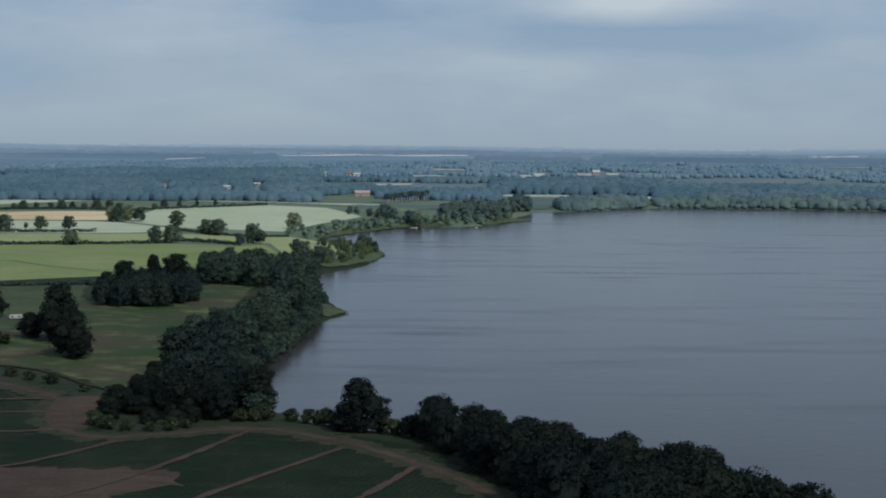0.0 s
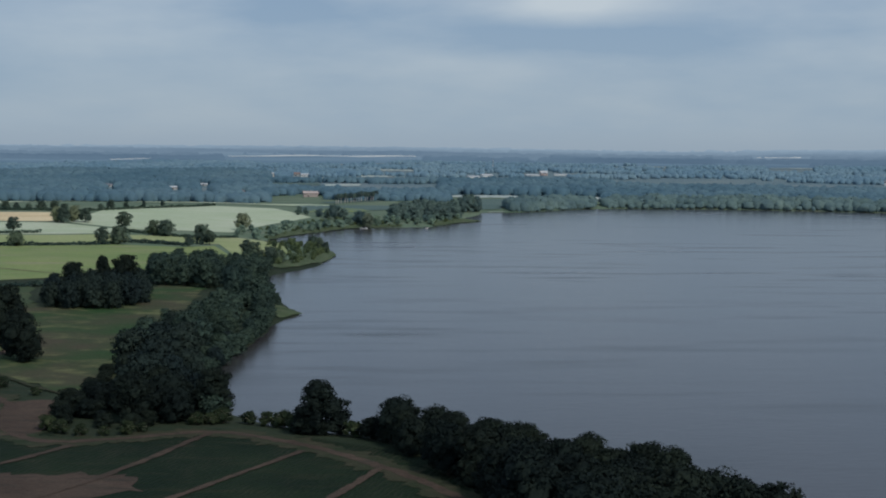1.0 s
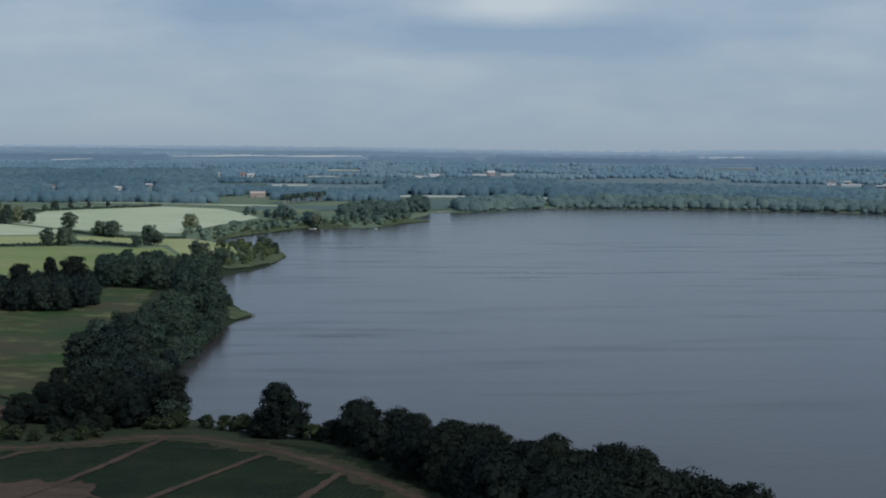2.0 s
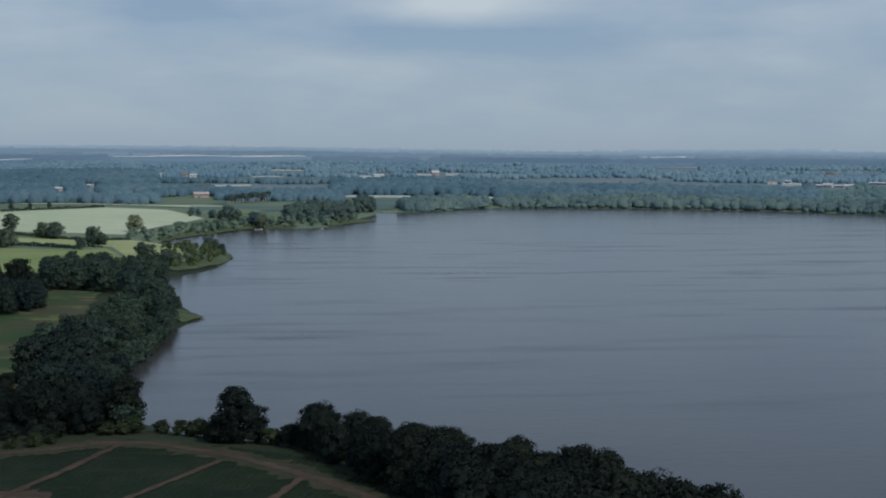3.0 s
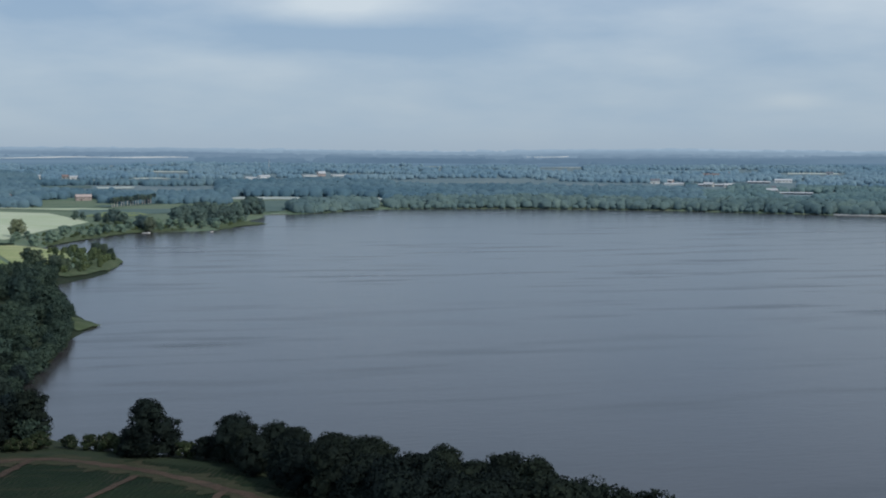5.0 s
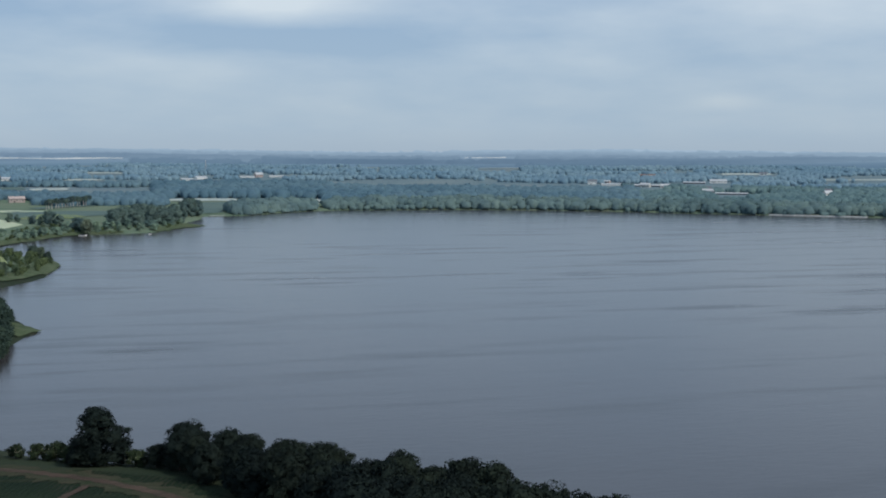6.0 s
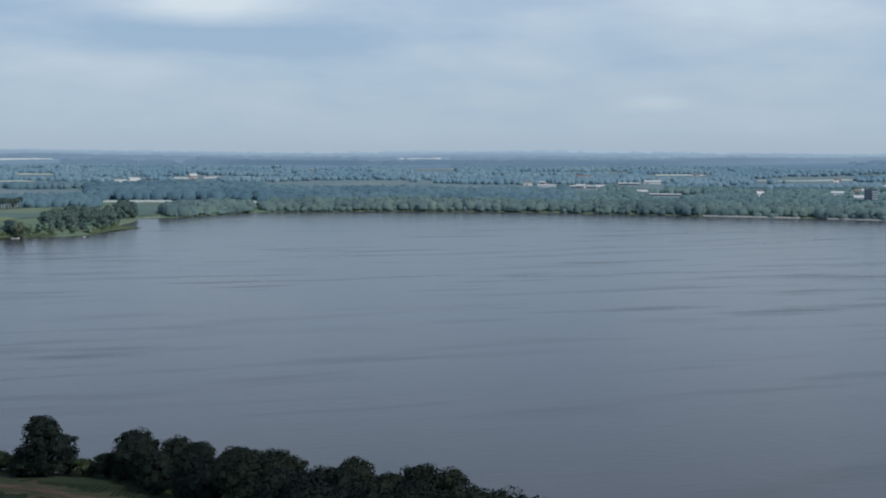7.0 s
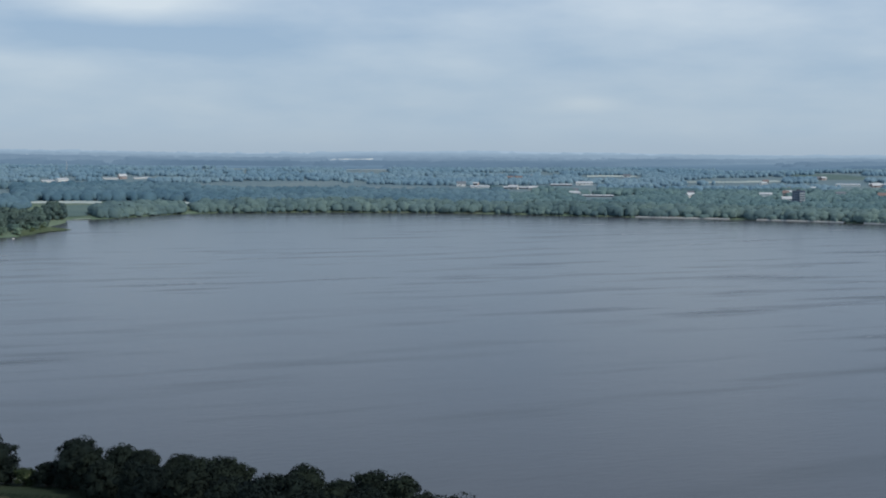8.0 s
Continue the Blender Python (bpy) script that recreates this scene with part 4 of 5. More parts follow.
plant(POPLARS[1], -264, 1090, 14, 14, rng, WILLOW_GROUP)
plant(POPLARS[0], -277, 1086, 13, 14, rng, WILLOW_GROUP)
for i, (line, h) in enumerate((([(-345, 970), (-300, 985), (-268, 998)], 2.2), ([(-330, 850), (-261, 874), (-200, 900), (-187, 922), (-141, 890)], 2.4), ([(-218, 1030), (-188, 998), (-149, 970), (-118, 984)], 1.8),
                               ([(-290, 1160), (-239, 1212), (-181, 1330)], 2.2), ([(-470, 1275), (-382, 1215), (-298, 1175)], 2.5), ([(-240, 597), (-166, 613), (-150, 625)], 2.0))):
    hedge(line, h, 3.0, i + 3, LEAF_MID, "dark green hedge between fields")

ribbon("track_field", [(-270, 700), (-252, 742), (-215, 706), (-165, 672), (-134, 690)], 1.6, DRY_PATH, 0.3, "worn brown path across the pasture")
for k in range(15):
    u = k / 14
    plant(FIELD[k % 3], -480 + 190 * u + rng.normal(0, 3), 1282 - 108 * u + rng.normal(0, 3), rng.uniform(5, 9), 11, rng, "trees in the hedgerow", "dark round tree in a hedgerow", 1.1)
for x, y, h in ((-125, 372, 3.0), (-118, 367, 2.6), (-110, 362, 3.2), (-98, 352, 2.4), (-146, 430, 3.5), (-152, 440, 3.0)):
    plant(BUSHES[int(rng.integers(2))], x, y, h, 5, rng, "shrubs at the field's edge", "dark green shrub beside the track", 1.3)

# ---- scrub: the coves ----
POINT = [(-64, 755), (-49, 800), (-44, 860), (-52, 900), (-70, 935), (-88, 905), (-70, 850), (-78, 790), (-84, 760)]
for x, y in scatter(POINT, 7.0, rng, 1.0):
    plant(SHRUBS[int(rng.integers(3))], x, y, rng.uniform(2.5, 5.5), 5, rng, "shrubs of the point")
for x, y, h in ((-52, 905, 8), (-57, 915, 8.5), (-47, 892, 6), (-74, 780, 9), (-68, 770, 8), (-86, 800, 10), (-92, 815, 10)):
    plant(FIELD[int(rng.integers(3))], x, y, h, 11, rng, "trees of the point", "round green tree on the point")
COVE = [(-100, 990), (-93, 1030), (-70, 1092), (-44, 1150), (-20, 1166), (10, 1180), (38, 1200), (10, 1230), (-60, 1210), (-95, 1120), (-112, 1050), (-125, 1000)]
grove("scrub", [((WILLOWS + SHRUBS)[int(rng.integers(6))], x, y, rng.uniform(3, 6.5), 9, 1.4) for x, y in scatter(COVE, 9, rng, 2.0)], "low grey-green willow scrub along the cove")
HEAD = [(-30, 1180), (10, 1190), (38, 1206), (58, 1250), (66, 1290), (52, 1262), (30, 1226), (-10, 1206)]
for x, y in scatter(HEAD, 8, rng, 2.0):
    plant((WILLOWS + SHRUBS)[int(rng.integers(6))], x, y, rng.uniform(3, 6.5), 9, rng, "scrub of the headland", "low grey-green scrub on the headland", 1.4)
BACK = [(-2, 1216), (30, 1230), (52, 1266), (66, 1300), (66, 1345), (72, 1410), (40, 1420), (4, 1340)]
grove("headland_wood", [(HEADS[int(rng.integers(3))], x, y, rng.uniform(9, 14.5), 14, rng.uniform(1.0, 1.3)) for x, y in scatter(BACK, 10, rng, 2.0)], "dark trees that crowd the headland, coloured bluer for haze")
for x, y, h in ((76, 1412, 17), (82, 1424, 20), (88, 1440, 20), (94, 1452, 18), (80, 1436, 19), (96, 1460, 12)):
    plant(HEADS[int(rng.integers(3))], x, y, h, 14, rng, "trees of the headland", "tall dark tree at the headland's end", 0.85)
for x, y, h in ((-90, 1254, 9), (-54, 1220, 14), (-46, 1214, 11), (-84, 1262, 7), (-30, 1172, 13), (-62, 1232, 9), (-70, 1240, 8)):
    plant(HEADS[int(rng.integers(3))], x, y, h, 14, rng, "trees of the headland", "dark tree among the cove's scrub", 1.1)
plant(POPLARS[1], -23, 1160, 14, 14, rng, WILLOW_GROUP, "broad pale willow over the water")
for k in range(15):
    plant(BIRCHES[k % 2], -68 + 3.4 * k + rng.normal(0, 0.6), 1552 + 5.8 * k + rng.normal(0, 2), rng.uniform(11, 14), 13, rng, "pale-trunked trees at the wood's edge")

# ---- woods: the far shore ----
# clearings: centre, half lengths along x and y
CLEAR = [(110, 1500, 14, 40), (118, 1740, 60, 34), (255, 1690, 24, 40), (-76, 2032, 34, 40), (-23, 2345, 34, 40), (-107, 1690, 16, 48), (290, 2470, 70, 60), (165, 2340, 40, 50),
         (855, 2010, 56, 60), (1045, 2080, 44, 70), (887, 1725, 46, 36), (985, 1390, 14, 45), (1440, 1850, 90, 60), (1195, 1680, 30, 40), (1085, 1570, 22, 40), (1209, 1470, 22, 40), (-300, 1420, 260, 130), (0, 1480, 110, 60), (60, 1560, 40, 40),
         (1260, 2395, 60, 60), (1360, 2110, 120, 40), (1640, 2150, 70, 130), (905, 2910, 60, 70), (-422, 1935, 12, 40), (-312, 1845, 10, 40), (-203, 1755, 8, 35), (-282, 1935, 12, 40), (-160, 2065, 60, 40), (12, 2680, 50, 30)]


# open strips among the woods: degrees to the right of north, half their width in degrees, from and to how far off
OPEN = [(-12.1, 0.35, 1690, 2010), (-9.4, 0.35, 1690, 1900), (-8.1, 0.35, 1690, 2010), (-6.5, 0.22, 1680, 1820), (-3.6, 0.45, 1600, 1735), (6.7, 1.0, 2150, 2530), (4.0, 0.8, 2150, 2410), (0.25, 0.8, 2400, 2720), (26.6, 0.55, 2000, 2370), (23.5, 0.6, 1950, 2185),
        (22.0, 0.45, 1950, 2240), (25.6, 0.45, 2050, 2300), (27.0, 0.7, 1760, 1970), (33.0, 2.1, 2400, 2590), (27.8, 1.4, 2480, 2760), (37.4, 1.0, 2480, 2950), (38.2, 0.9, 2150, 2385), (17.2, 1.0, 2700, 3050), (-3.0, 4.3, 3050, 3490), (16.8, 1.2, 3480, 3780), (3.3, 1.9, 3800, 4050), (9.1, 0.3, 1540, 1680)]
r = np.random.default_rng(44)
TOWN = [(r.uniform(20, 41), r.uniform(1850, 2700)) for _ in range(26)] + [(r.uniform(-16, 12), r.uniform(1900, 2600)) for _ in range(6)]
OPEN += [(a, 0.16, d - 70, d + 8) for a, d in TOWN]


def open_land(x, y):
    turn, dist = math.degrees(math.atan2(x, y)), math.hypot(x, y)
    if any(abs(turn - a) < w and d0 < dist < d1 for a, w, d0, d1 in OPEN):
        return True
    return any(((x - a) / c) ** 2 + ((y - b) / d) ** 2 < 1 for a, b, c, d in CLEAR)


DENSE = "dense woodland in the distance, coloured blue for haze"
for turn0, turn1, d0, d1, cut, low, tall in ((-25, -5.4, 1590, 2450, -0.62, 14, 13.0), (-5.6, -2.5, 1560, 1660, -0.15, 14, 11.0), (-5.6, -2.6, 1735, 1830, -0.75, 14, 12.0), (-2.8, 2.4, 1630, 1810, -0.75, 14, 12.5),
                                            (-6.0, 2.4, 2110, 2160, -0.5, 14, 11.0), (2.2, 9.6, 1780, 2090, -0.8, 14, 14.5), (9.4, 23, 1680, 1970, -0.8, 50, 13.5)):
    wood("far_wood", turn0, turn1, d0, d1, 10.3, cut, low, HAZED_WOODS, DENSE, tall)
wood("town_wood", 22, 47, 1290, 2120, 11, -0.45, 34, HAZED_TOWN_TREES, "green woods between the houses of the far town", 9.5, 0.016, per=8)
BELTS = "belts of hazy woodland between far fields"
wood("far_wood", -25, -6.0, 2450, 3050, 13, -0.35, 14, HAZED_WOODS_FAR, BELTS, 10.0, 0.003, (0.5, 1.2), 2)
wood("far_wood", -6.2, 26, 2300, 3050, 13, -0.02, 14, HAZED_WOODS_FAR, BELTS, 9.0, 0.004, (0.4, 1.5), 2)
wood("far_wood", 25.8, 47, 2120, 3050, 13, -0.12, 14, HAZED_WOODS_FAR, BELTS, 9.0, 0.0045, (0.5, 1.3), 2)
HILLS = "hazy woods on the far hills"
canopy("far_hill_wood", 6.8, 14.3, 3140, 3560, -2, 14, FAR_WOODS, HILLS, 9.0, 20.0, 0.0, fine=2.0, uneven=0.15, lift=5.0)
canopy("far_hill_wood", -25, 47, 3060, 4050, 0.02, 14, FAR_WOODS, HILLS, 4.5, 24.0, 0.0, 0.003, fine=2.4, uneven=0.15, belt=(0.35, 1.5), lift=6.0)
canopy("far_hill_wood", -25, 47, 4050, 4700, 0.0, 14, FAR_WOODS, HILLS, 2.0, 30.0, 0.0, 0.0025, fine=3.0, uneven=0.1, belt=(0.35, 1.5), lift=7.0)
SHORE_LABEL = "grey-green willows and alders along the far shore"
wood("shore_trees", 5.1, 47, 1270, 1680, 6.2, -2, 1.5, HAZED_SHORE_WOODS, SHORE_LABEL, 6.5, per=12, high=7)
wood("shore_trees", 5.1, 47, 1270, 1680, 6.6, -2, 6, HAZED_SHORE_WOODS, SHORE_LABEL, 12.0, 0.012, per=14, high=24)
wood("shore_trees", 5.1, 47, 1270, 1680, 7.4, -2, 20, HAZED_SHORE_WOODS, SHORE_LABEL, 14.5, 0.012, per=14, high=48)
for i, kind in enumerate(SHORE_KINDS):
    plant(kind, 310 + 14 * i, 1605 + 9 * i, 10, 12, rng)
for kinds in (OAKS, MIDS, STANDS, COPSE, FIELD, SHRUBS, BUSHES, HEADS, POPLARS, BIRCHES):
    for kind in kinds:
        if kind.name not in PARKED:
            for child in list(kind.children):
                bpy.data.objects.remove(child)
            bpy.data.objects.remove(kind)
for i, kind in enumerate(WILLOWS):
    plant(kind, -78 + 9 * i, 1098 + 17 * i, 6, 12, rng, "", "low grey-green willow by the cove", 1.3)

# ---- far fields ----
PALE_FIELD, GREEN_FIELD = "pale field between far woods", "dull green field between far woods"
for name, outline, mat, label in (
        ("field_strip", [(-80, 1548), (-15, 1612), (-15, 1655), (-85, 1590)], FAR_GREEN, "dull green field behind a row of trees"),
        ("field_glade", [(96, 1480), (126, 1490), (150, 1690), (105, 1690)], FAR_GREEN, "green glade that opens to the lake"),
        ("field_far_pale", [(70, 1735), (165, 1705), (172, 1775), (75, 1775)], FAR_PALE, PALE_FIELD),
        ("field_far_pale", [(228, 1660), (277, 1665), (282, 1760), (234, 1765)], FAR_PALE, PALE_FIELD),
        ("field_far_pale", [(-104, 1998), (-50, 2015), (-48, 2075), (-106, 2050)], FAR_PALE, PALE_FIELD),
        ("field_far_pale", [(-54, 2322), (6, 2322), (6, 2395), (-56, 2385)], FAR_PALE, PALE_FIELD),
        ("field_far_pale", [(-20, 2655), (44, 2655), (46, 2712), (-22, 2712)], FAR_PALE, PALE_FIELD),
        ("field_far_pale", [(1215, 2400), (1300, 2345), (1325, 2410), (1240, 2460)], FAR_PALE, PALE_FIELD),
        ("field_far_pale", [(1255, 2100), (1455, 2075), (1475, 2125), (1270, 2155)], FAR_PALE, PALE_FIELD),
        ("field_far_pale", [(860, 2930), (945, 2870), (965, 2960), (880, 3010)], FAR_PALE, PALE_FIELD),
        ("field_far_green", [(1590, 2100), (1690, 2060), (1740, 2290), (1640, 2330)], FAR_GREEN, GREEN_FIELD),
        ("field_far_green", [(-210, 2040), (-112, 2020), (-112, 2090), (-212, 2110)], FAR_GREEN, GREEN_FIELD),
        ("field_edge", [(-90, 1300), (-60, 1290), (-20, 1400), (-60, 1440)], PASTURE, "pale green field behind the rise"),
        ("field_back", [(-540, 1380), (-330, 1325), (-200, 1420), (-120, 1440), (-60, 1500), (-100, 1535), (-550, 1500)], BARLEY, "pale green field behind the rise"),
        ("field_low", [(-90, 1290), (10, 1440), (20, 1500), (-110, 1500)], FAR_GREEN, "dull green meadow behind the headland")):
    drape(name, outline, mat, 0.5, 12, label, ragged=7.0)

for outline in ([(-410, 3290), (-200, 3300), (66, 3410), (64, 3475), (-205, 3370), (-415, 3345)], [(1030, 3640), (1140, 3585), (1158, 3640), (1048, 3695)], [(-640, 3000), (-560, 3040), (-560, 3075), (-650, 3040)],
                [(100, 3900), (330, 3880), (335, 3960), (105, 3980)], [(-330, 3700), (-200, 3720), (-202, 3790), (-335, 3770)], [(2080, 3060), (2200, 2980), (2230, 3030), (2110, 3115)]):
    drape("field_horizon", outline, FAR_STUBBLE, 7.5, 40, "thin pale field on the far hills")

# ---- buildings ----


def box(bm, x0, x1, y0, y1, z0, z1):
    v = [bm.verts.new(p) for p in ((x0, y0, z0), (x1, y0, z0), (x1, y1, z0), (x0, y1, z0), (x0, y0, z1), (x1, y0, z1), (x1, y1, z1), (x0, y1, z1))]
    for f in ((0, 3, 2, 1), (4, 5, 6, 7), (0, 1, 5, 4), (1, 2, 6, 5), (2, 3, 7, 6), (3, 0, 4, 7)):
        bm.faces.new([v[i] for i in f])


def box_mesh(name, *sizes):
    bm = bmesh.new()
    for s in sizes:
        box(bm, *s)
    return from_bm(name, bm)


def house(name, x, y, turn, length, width, eaves, ridge, wall, roof, label, windows=3, category="house"):
    """Gabled building: walls, overhanging roof, door and windows on the long side that faces the lake."""
    ob = new(name)
    ob.matrix_basis = pose(x, y, land(x, y) - 0.3, 0, 0, turn)
    l, w = length / 2, width / 2
    bm = bmesh.new()
    v = [bm.verts.new(p) for p in ((-l, -w, 0), (l, -w, 0), (l, w, 0), (-l, w, 0), (-l, -w, eaves), (l, -w, eaves), (l, w, eaves), (-l, w, eaves), (-l, 0, ridge), (l, 0, ridge))]
    for f in ((0, 1, 5, 4), (2, 3, 7, 6), (1, 2, 6, 9, 5), (3, 0, 4, 8, 7)):
        bm.faces.new([v[i] for i in f])
    part("wall", from_bm("wall", bm), wall, ob)
    bm = bmesh.new()
    o, e = 0.6, (ridge - eaves) / w * 0.6
    for s in (-1, 1):
        a = [(-l - o, s * (w + 0.6), eaves - e), (l + o, s * (w + 0.6), eaves - e), (l + o, 0, ridge), (-l - o, 0, ridge)]
        lo, hi = [bm.verts.new((p[0], p[1], p[2] + 0.03)) for p in a], [bm.verts.new((p[0], p[1], p[2] + 0.3)) for p in a]
        bm.faces.new(lo), bm.faces.new(hi[::-1])
        for i in range(4):
            bm.faces.new((lo[i], hi[i], hi[(i + 1) % 4], lo[(i + 1) % 4]))
    part("roof", from_bm("roof", bm), roof, ob)
    if windows:
        me = box_mesh("window", (-0.75, 0.75, -0.06, 0.04, -0.15, 0), (-0.75, 0.75, -0.06, 0.04, 1.4, 1.55), (-0.75, -0.6, -0.06, 0.04, 0, 1.4), (0.6, 0.75, -0.06, 0.04, 0, 1.4))
        glass = box_mesh("pane", (-0.6, 0.6, -0.03, 0.03, 0, 1.4))
        for k in range(windows):
            win = part("window", me, WHITE_PAINT, ob)
            part("pane", glass, GLASS_DARK, win)
            win.location = (-l + length * (k + 0.5) / windows, -w, eaves * 0.45)
        door = part("door", box_mesh("door", (-0.9, 0.9, -0.05, 0.04, 0.3, 2.4)), PAINT_DARK, ob)
        door.location = (-l + length * 0.5 / windows + length / windows / 2, -w, 0)
    return tagged(ob, label, category)


def apartment_block(x, y, turn):
    ob = new("apartment_building")
    ob.matrix_basis = pose(x, y, land(x, y) - 0.5, 0, 0, turn)
    part("wall", box_mesh("wall", (-8, 8, -6, 6, 0, 22)), BRICK_DARK, ob)
    part("roof", box_mesh("roof", (-8.3, 8.3, -6.3, 6.3, 22, 22.5), (-3, 2, -2, 3, 22.5, 24)), ROOF_GREY, ob, "flat roof with a lift house")
    pane = box_mesh("window", (-0.9, 0.9, -0.08, 0.05, 0, 1.5))
    deck = box_mesh("balcony", (-3.2, 3.2, -2.0, 0, 0, 0.3))
    wall_low = box_mesh("parapet", (-3.2, 3.2, -2.0, -1.8, 0.3, 1.5))
    for storey in range(7):
        for k in range(3):
            win = part("window", pane, GLASS_DARK, ob)
            win.location = (-6.5 + k * 3.0, -6, 1.2 + storey * 3)
        bal = part("balcony", deck, WHITE_PAINT, ob, "white balcony")
        bal.location = (4.9, -6, 0.5 + storey * 3)
        part("parapet", wall_low, WHITE_PAINT, bal)
    return tagged(ob, "dark brick apartment block with white balconies", "building")


house("house", 290, 2480, 12, 13.6, 12, 5.8, 9.4, BRICK_PINK, ROOF_PALE, "tall white farmhouse above the woods", 4)
house("shed", 268, 2474, 8, 27.2, 10, 2.0, 2.9, WHITE_PAINT, ROOF_PALE, "long white farm shed", 0, "shed")
house("shed", 326, 2484, 8, 32, 10, 2.0, 2.9, WHITE_PAINT, ROOF_PALE, "long white farm shed", 0, "shed")
house("shed", 172, 2362, 20, 19.2, 14, 4.5, 6.5, WHITE_PAINT, ROOF_PALE, "white barn with a pale roof", 0, "shed")
house("shed", 148, 2352, 10, 20.8, 10, 2.6, 3.9, WHITE_PAINT, ROOF_PALE, "white barn with a pale roof", 0, "shed")
house("barn", -107, 1712, 10, 19, 12, 5, 7.5, BRICK_PINK, BRICK_PINK, "pinkish brick barn with a pale roof", 3, "barn")
house("house", -422, 1965, 15, 13, 9, 3.2, 4.8, PALE_PAINT, ROOF_GREY, "white house among dark trees")
house("house", -312, 1869, 30, 11, 9, 3.6, 5.4, PALE_PAINT, ROOF_PALE, "white house among dark trees")
house("house", -282, 1957, 15, 12.8, 9, 2.6, 3.8, PALE_PAINT, ROOF_PALE, "white house with a pale roof", 2)
house("house", -203, 1764, 60, 6.8, 7, 4.0, 6.0, PALE_PAINT, ROOF_RED, "small white gabled house among trees", 2)
house("shed", -600, 2100, 15, 7.2, 7, 3.2, 4.5, WHITE_PAINT, ROOF_PALE, "small white shed among trees", 0, "shed")
apartment_block(1012, 1424, -38)
house("house", 962, 1356, -35, 10.2, 9, 3.6, 6.1, BRICK_PINK, ROOF_RED, "brick house with an orange roof by the shore", 2)
house("hall", 1048, 2095, -22, 28.9, 14, 4.3, 6.5, WHITE_PAINT, ROOF_PALE, "wide white hall with a pale roof", 5, "hall")
house("shed", 832, 2062, -20, 32, 12, 2.6, 3.9, WHITE_PAINT, ROOF_PALE, "long low shed with a pale roof", 0, "shed")
house("shed", 866, 1988, -28, 49.6, 12, 2.6, 3.9, ROOF_GREY, ROOF_PALE, "long low shed with a pale roof", 0, "shed")
house("shed", 985, 2060, -25, 36.8, 12, 2.6, 3.9, ROOF_GREY, ROOF_PALE, "long low shed with a pale roof", 0, "shed")
house("shed", 888, 1742, -26, 46, 10, 2.2, 3.2, ROOF_GREY, ROOF_PALE, "long low shed with a pale roof", 0, "shed")
house("shed", 1436, 1860, -35, 40, 14, 3.2, 4.5, WHITE_PAINT, ROOF_PALE, "white works shed at the town's edge", 0, "shed")
house("shed", 1495, 1852, -35, 32, 14, 3.2, 4.5, BRICK_PINK, ROOF_PALE, "pale works shed at the town's edge", 0, "shed")
house("house", 1085, 1600, -30, 17, 10, 6.5, 8.6, WHITE_PAINT, ROOF_PALE, "white house among shore trees")
house("house", 1209, 1500, -38, 11, 10, 7.2, 10.8, WHITE_PAINT, ROOF_RED, "white house with a red gabled roof")
house("house", 1185, 1560, -30, 12.8, 10, 7.9, 10.1, WHITE_PAINT, ROOF_GREY, "white house among shore trees")
house("house", 1120, 1600, -36, 8.5, 9, 7.9, 10.8, BRICK_PINK, ROOF_RED, "brick house among shore trees")
house("house", 826, 2132, -20, 15.3, 10, 5.8, 8.6, WHITE_PAINT, ROOF_GREY, "white house at the wood's edge")
for k, (a, d) in enumerate(TOWN):
    east = a > 18
    house("house", d * math.sin(radians(a)), d * math.cos(radians(a)), r.uniform(-50, 10), r.uniform(9, 18), 8, r.uniform(3.5, 4.8), r.uniform(5.5, 7.5), (PALE_PAINT, WHITE_PAINT, BRICK_PINK)[k % 3], (ROOF_PALE, ROOF_GREY, ROOF_RED, ROOF_PALE)[k % 4],
          "small house among the trees of the far town" if east else "small house among far woods", 3)


def mast(x, y, height):
    """A slender lattice mast."""
    ob = new("mast")
    ob.matrix_basis = pose(x, y, land(x, y) - 0.2)
    legs = [(1.6 * math.cos(a), 1.6 * math.sin(a)) for a in (0.5, 2.6, 4.7)]
    for lx, ly in legs:
        v, f = [], []
        tube(v, f, (lx, ly, 0), (lx * 0.25, ly * 0.25, height), 0.22, 0.14, 5)
        part("leg", mesh_from("leg", v, f), ROOF_PALE, ob)
    for k in range(8):
        v, f = [], []
        u, w = k / 8, (k + 1) / 8
        for i in range(3):
            a, b = legs[i], legs[(i + 1) % 3]
            tube(v, f, (a[0] * (1 - .75 * u), a[1] * (1 - .75 * u), height * u), (b[0] * (1 - .75 * w), b[1] * (1 - .75 * w), height * w), 0.09, 0.09, 4)
        part("brace", mesh_from("brace", v, f), ROOF_PALE, ob)
    return tagged(ob, "slender pale lattice mast above the woods", "mast")


mast(212, 2720, 24)

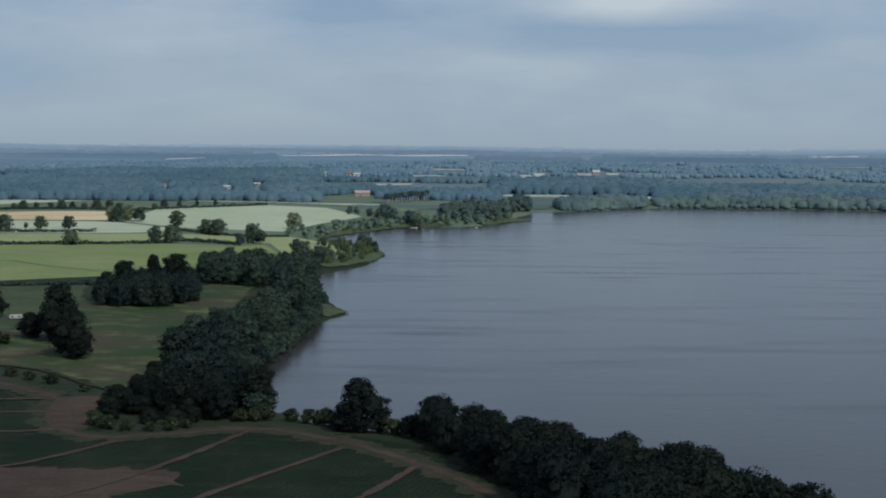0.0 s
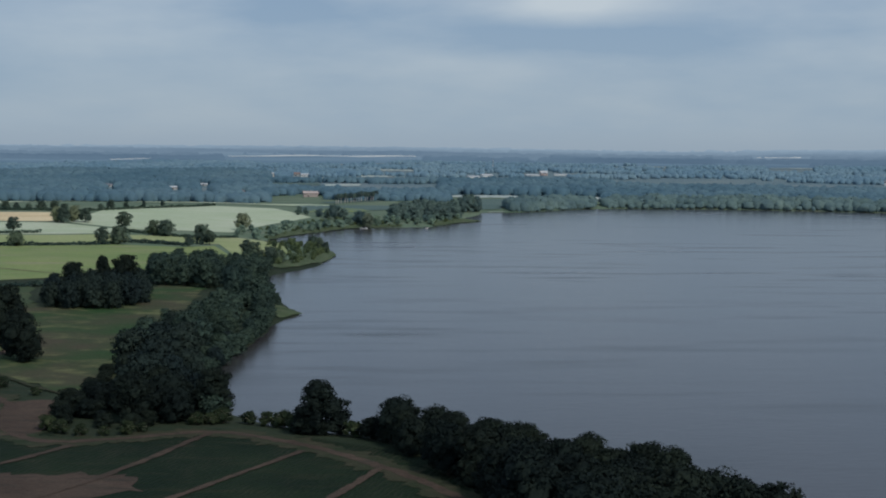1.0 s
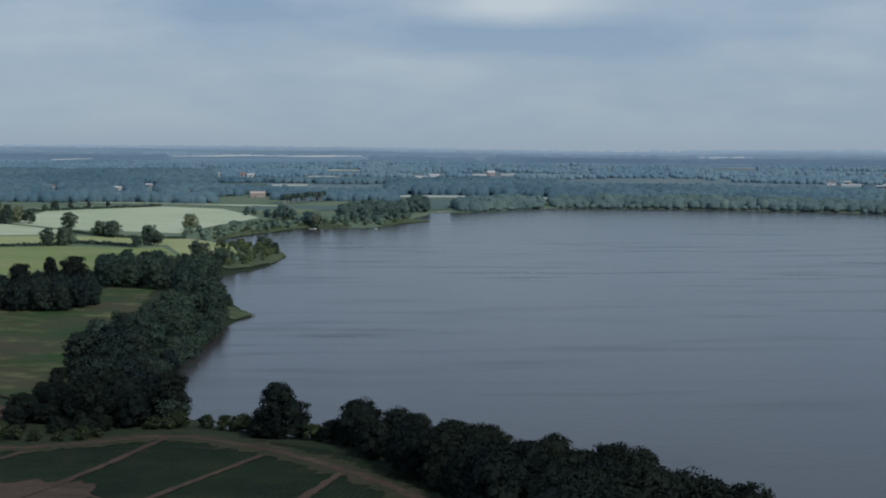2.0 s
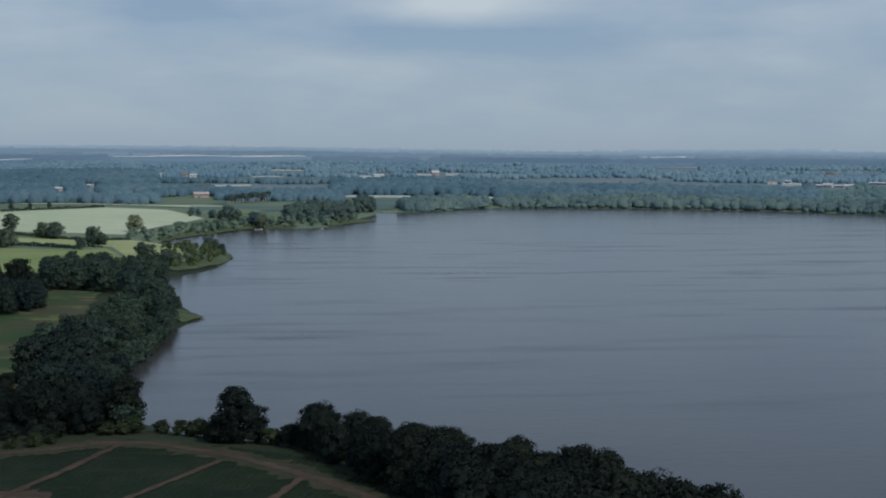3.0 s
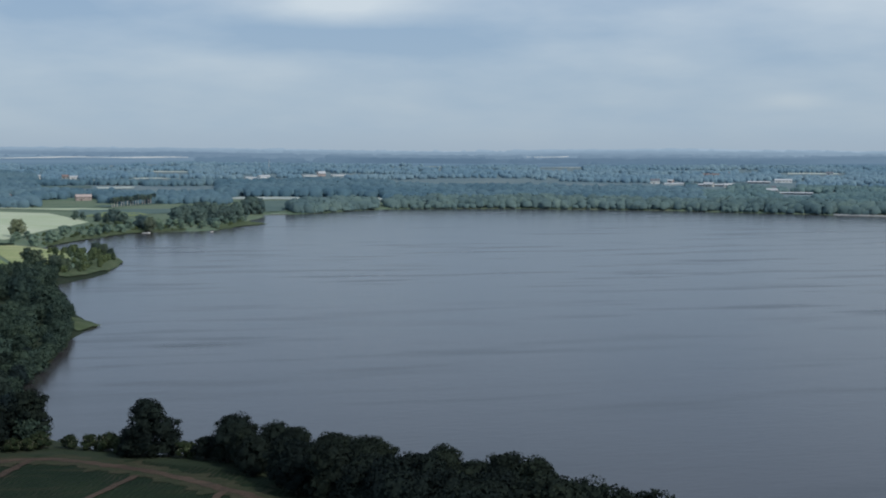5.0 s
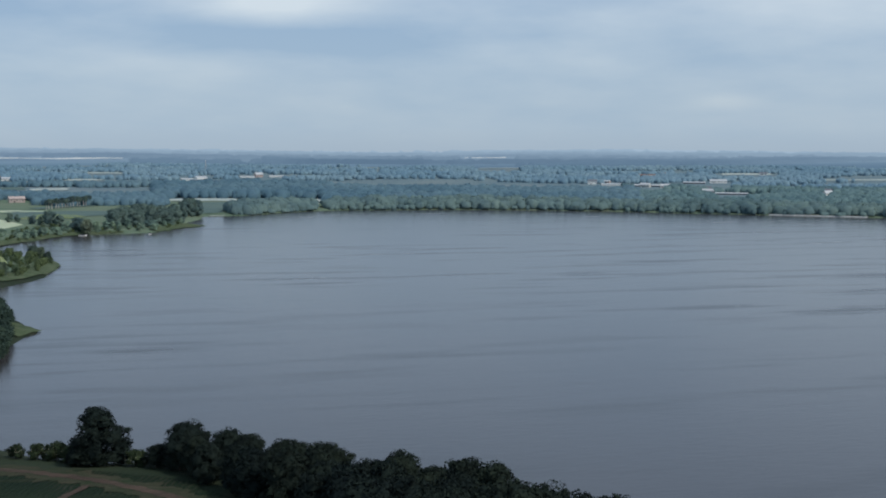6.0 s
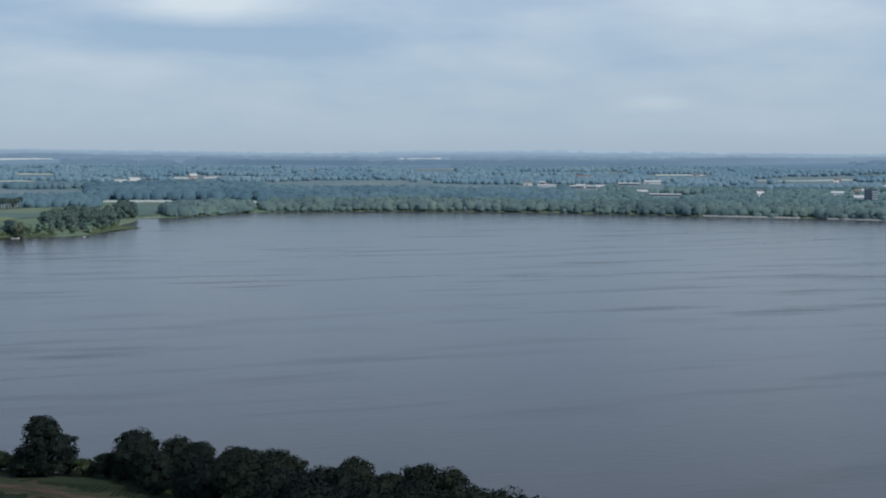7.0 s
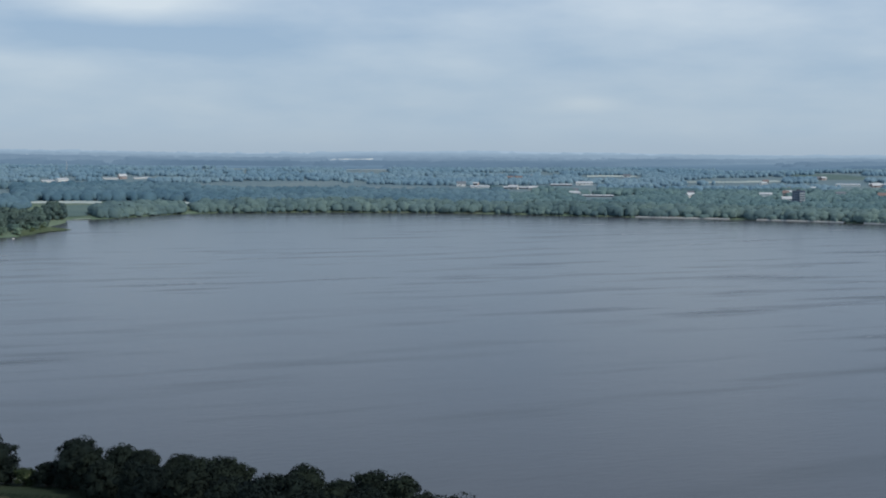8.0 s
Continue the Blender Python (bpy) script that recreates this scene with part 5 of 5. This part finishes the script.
# ---- the water's edge ----


def shore_strip(name, x0, x1, inner, outer, height, material, label, category, far=True):
    """A low bank along the shoreline between two x of the far or near side."""
    p = np.array([q for q in SHORELINE if x0 <= q[0] <= x1 and (q[1] > 1000) == far])
    d = np.gradient(p, axis=0)
    d /= np.hypot(d[:, 0], d[:, 1])[:, None]
    side = np.stack([-d[:, 1], d[:, 0]], 1)
    if shore_distance(*(p[len(p) // 2] + side[len(p) // 2] * 3))[0] < 0:
        side = -side
    prof = ((-outer, -0.4), (-outer + 0.5, height), (inner, height + 0.2), (inner + 0.3, -0.2))
    v = np.stack([np.column_stack([p + side * o, np.full(len(p), z)]) for o, z in prof], 1).reshape(-1, 3)
    f = [(i * 4 + j, i * 4 + j + 1, i * 4 + j + 5, i * 4 + j + 4) for i in range(len(p) - 1) for j in range(3)]
    ob = new(name, mesh_from(name, v, f))
    ob.data.materials.append(material)
    return tagged(ob, label, category, kind="structure")


shore_strip("bank_stone", 720, 830, 1.0, 2.5, 1.2, STONE_PALE, "pale stone bank along the far shore", "bank")
shore_strip("bank_stone", 838, 905, 1.0, 2.5, 1.2, STONE_PALE, "pale stone bank along the far shore", "bank")
shore_strip("bank_stone", 908, 960, 1.0, 2.5, 1.2, STONE_PALE, "pale stone bank along the far shore", "bank")


def jetty(x, y, turn, length):
    ob = new("jetty")
    ob.matrix_basis = pose(x, y, 0.2, 0, 0, turn)
    part("deck", box_mesh("deck", (-length / 2, length / 2, -1.2, 1.2, 0.6, 0.9)), STONE_PALE, ob)
    post = box_mesh("post", (-0.15, 0.15, -0.15, 0.15, -2, 0.8))
    for k in range(4):
        for s in (-1, 1):
            part("post", post, BARK, ob).location = (-length / 2 + 0.5 + k * (length - 1) / 3, s * 1.0, 0)
    return tagged(ob, "pale wooden jetty along the far shore", "jetty", "jetties of the far shore")


for x, y, turn, length in ((268, 1598, 5, 18), (372, 1597, 0, 18), (420, 1590, -5, 10), (455, 1584, -8, 9), (520, 1554, -25, 14), (560, 1532, -30, 10), (628, 1484, -36, 22), (668, 1448, -40, 12), (116, 1466, 12, 18)):
    jetty(x, y, turn, length)


def small_boat(x, y, turn, length, label):
    ob = new("boat")
    ob.matrix_basis = pose(x, y, 0.02, 0, 0, turn)
    bm = bmesh.new()
    rows = []
    for u in np.linspace(-1, 1, 9):
        w = length * 0.17 * (1 - max(u, 0) ** 2 * 0.95) * (0.85 if u < -0.9 else 1)
        rows.append([bm.verts.new((u * length / 2, s * w * k, z)) for s, k, z in ((-1, 1, 0.7 + 0.2 * max(u, 0)), (-1, 0.6, -0.1), (1, 0.6, -0.1), (1, 1, 0.7 + 0.2 * max(u, 0)))])
    for a, b in zip(rows, rows[1:]):
        for j in range(3):
            bm.faces.new((a[j], a[j + 1], b[j + 1], b[j]))
        bm.faces.new((a[3], a[0], b[0], b[3]))
    bm.faces.new(rows[0])
    part("hull", from_bm("hull", bm), WHITE_PAINT, ob)
    part("cabin", box_mesh("cabin", (-length * 0.2, length * 0.15, -length * 0.1, length * 0.1, 0.7, 1.6)), GLASS_DARK, ob)
    return tagged(ob, label, "boat")


small_boat(-26, 1152, 20, 7, "small white boat moored by the bank")
small_boat(30, 1160, 60, 4, "small white boat on open water")


def caravan(x, y, turn):
    ob = new("caravan")
    ob.matrix_basis = pose(x, y, land(x, y) + 0.05, 0, 0, turn) @ Matrix.Diagonal((0.85, 0.85, 0.7, 1))
    bm = bmesh.new()
    box(bm, -2.8, 2.8, -1.1, 1.1, 0.5, 2.6)
    bmesh.ops.bevel(bm, geom=bm.edges[:], offset=0.3, segments=2, affect="EDGES")
    part("body", from_bm("body", bm), PALE_PAINT, ob)
    me = box_mesh("window", (-0.6, 0.6, -0.03, 0.03, -0.35, 0.35))
    for k in (-1.5, 1.4):
        part("window", me, GLASS_DARK, ob).location = (k, -1.11, 1.7)
    bm = bmesh.new()
    bmesh.ops.create_cone(bm, cap_ends=True, segments=12, radius1=0.33, radius2=0.33, depth=0.25, matrix=Matrix.Rotation(math.pi / 2, 4, "X"))
    wheel = from_bm("wheel", bm)
    for s in (-1, 1):
        part("wheel", wheel, PAINT_DARK, ob).location = (0, s * 0.95, 0.33)
    return tagged(ob, "white parked caravan beside dark trees", "caravan", "caravans in the pasture")


for x, y, turn in ((-162, 490, 15), (-157.5, 494, 25)):
    caravan(x, y, turn)

# reed beds
drape("reed_bed", [(-49, 570), (-44, 558), (-39.5, 550), (-43, 544), (-48, 532), (-54, 545), (-56, 570)], REED, 0.5, 3, "pale green reeds on the spit", "reeds")
drape("reed_bed", [(-66, 745), (-56, 760), (-44, 800), (-38, 855), (-45, 900), (-56, 900), (-54, 850), (-60, 800), (-76, 752)], REED, 0.6, 6, "pale green reeds on the point", "reeds")
drape("reed_bed", [(-96, 1000), (-88, 1030), (-66, 1090), (-40, 1146), (-22, 1162), (8, 1175), (8, 1182), (-28, 1172), (-50, 1150), (-76, 1095), (-98, 1040)], REED, 0.6, 8, "pale green reeds along the cove", "reeds")
drape("reed_bed", [(38, 1192), (62, 1244), (86, 1272), (88, 1280), (70, 1290), (48, 1250), (30, 1200)], REED, 0.6, 8, "pale green reeds at the headland", "reeds")
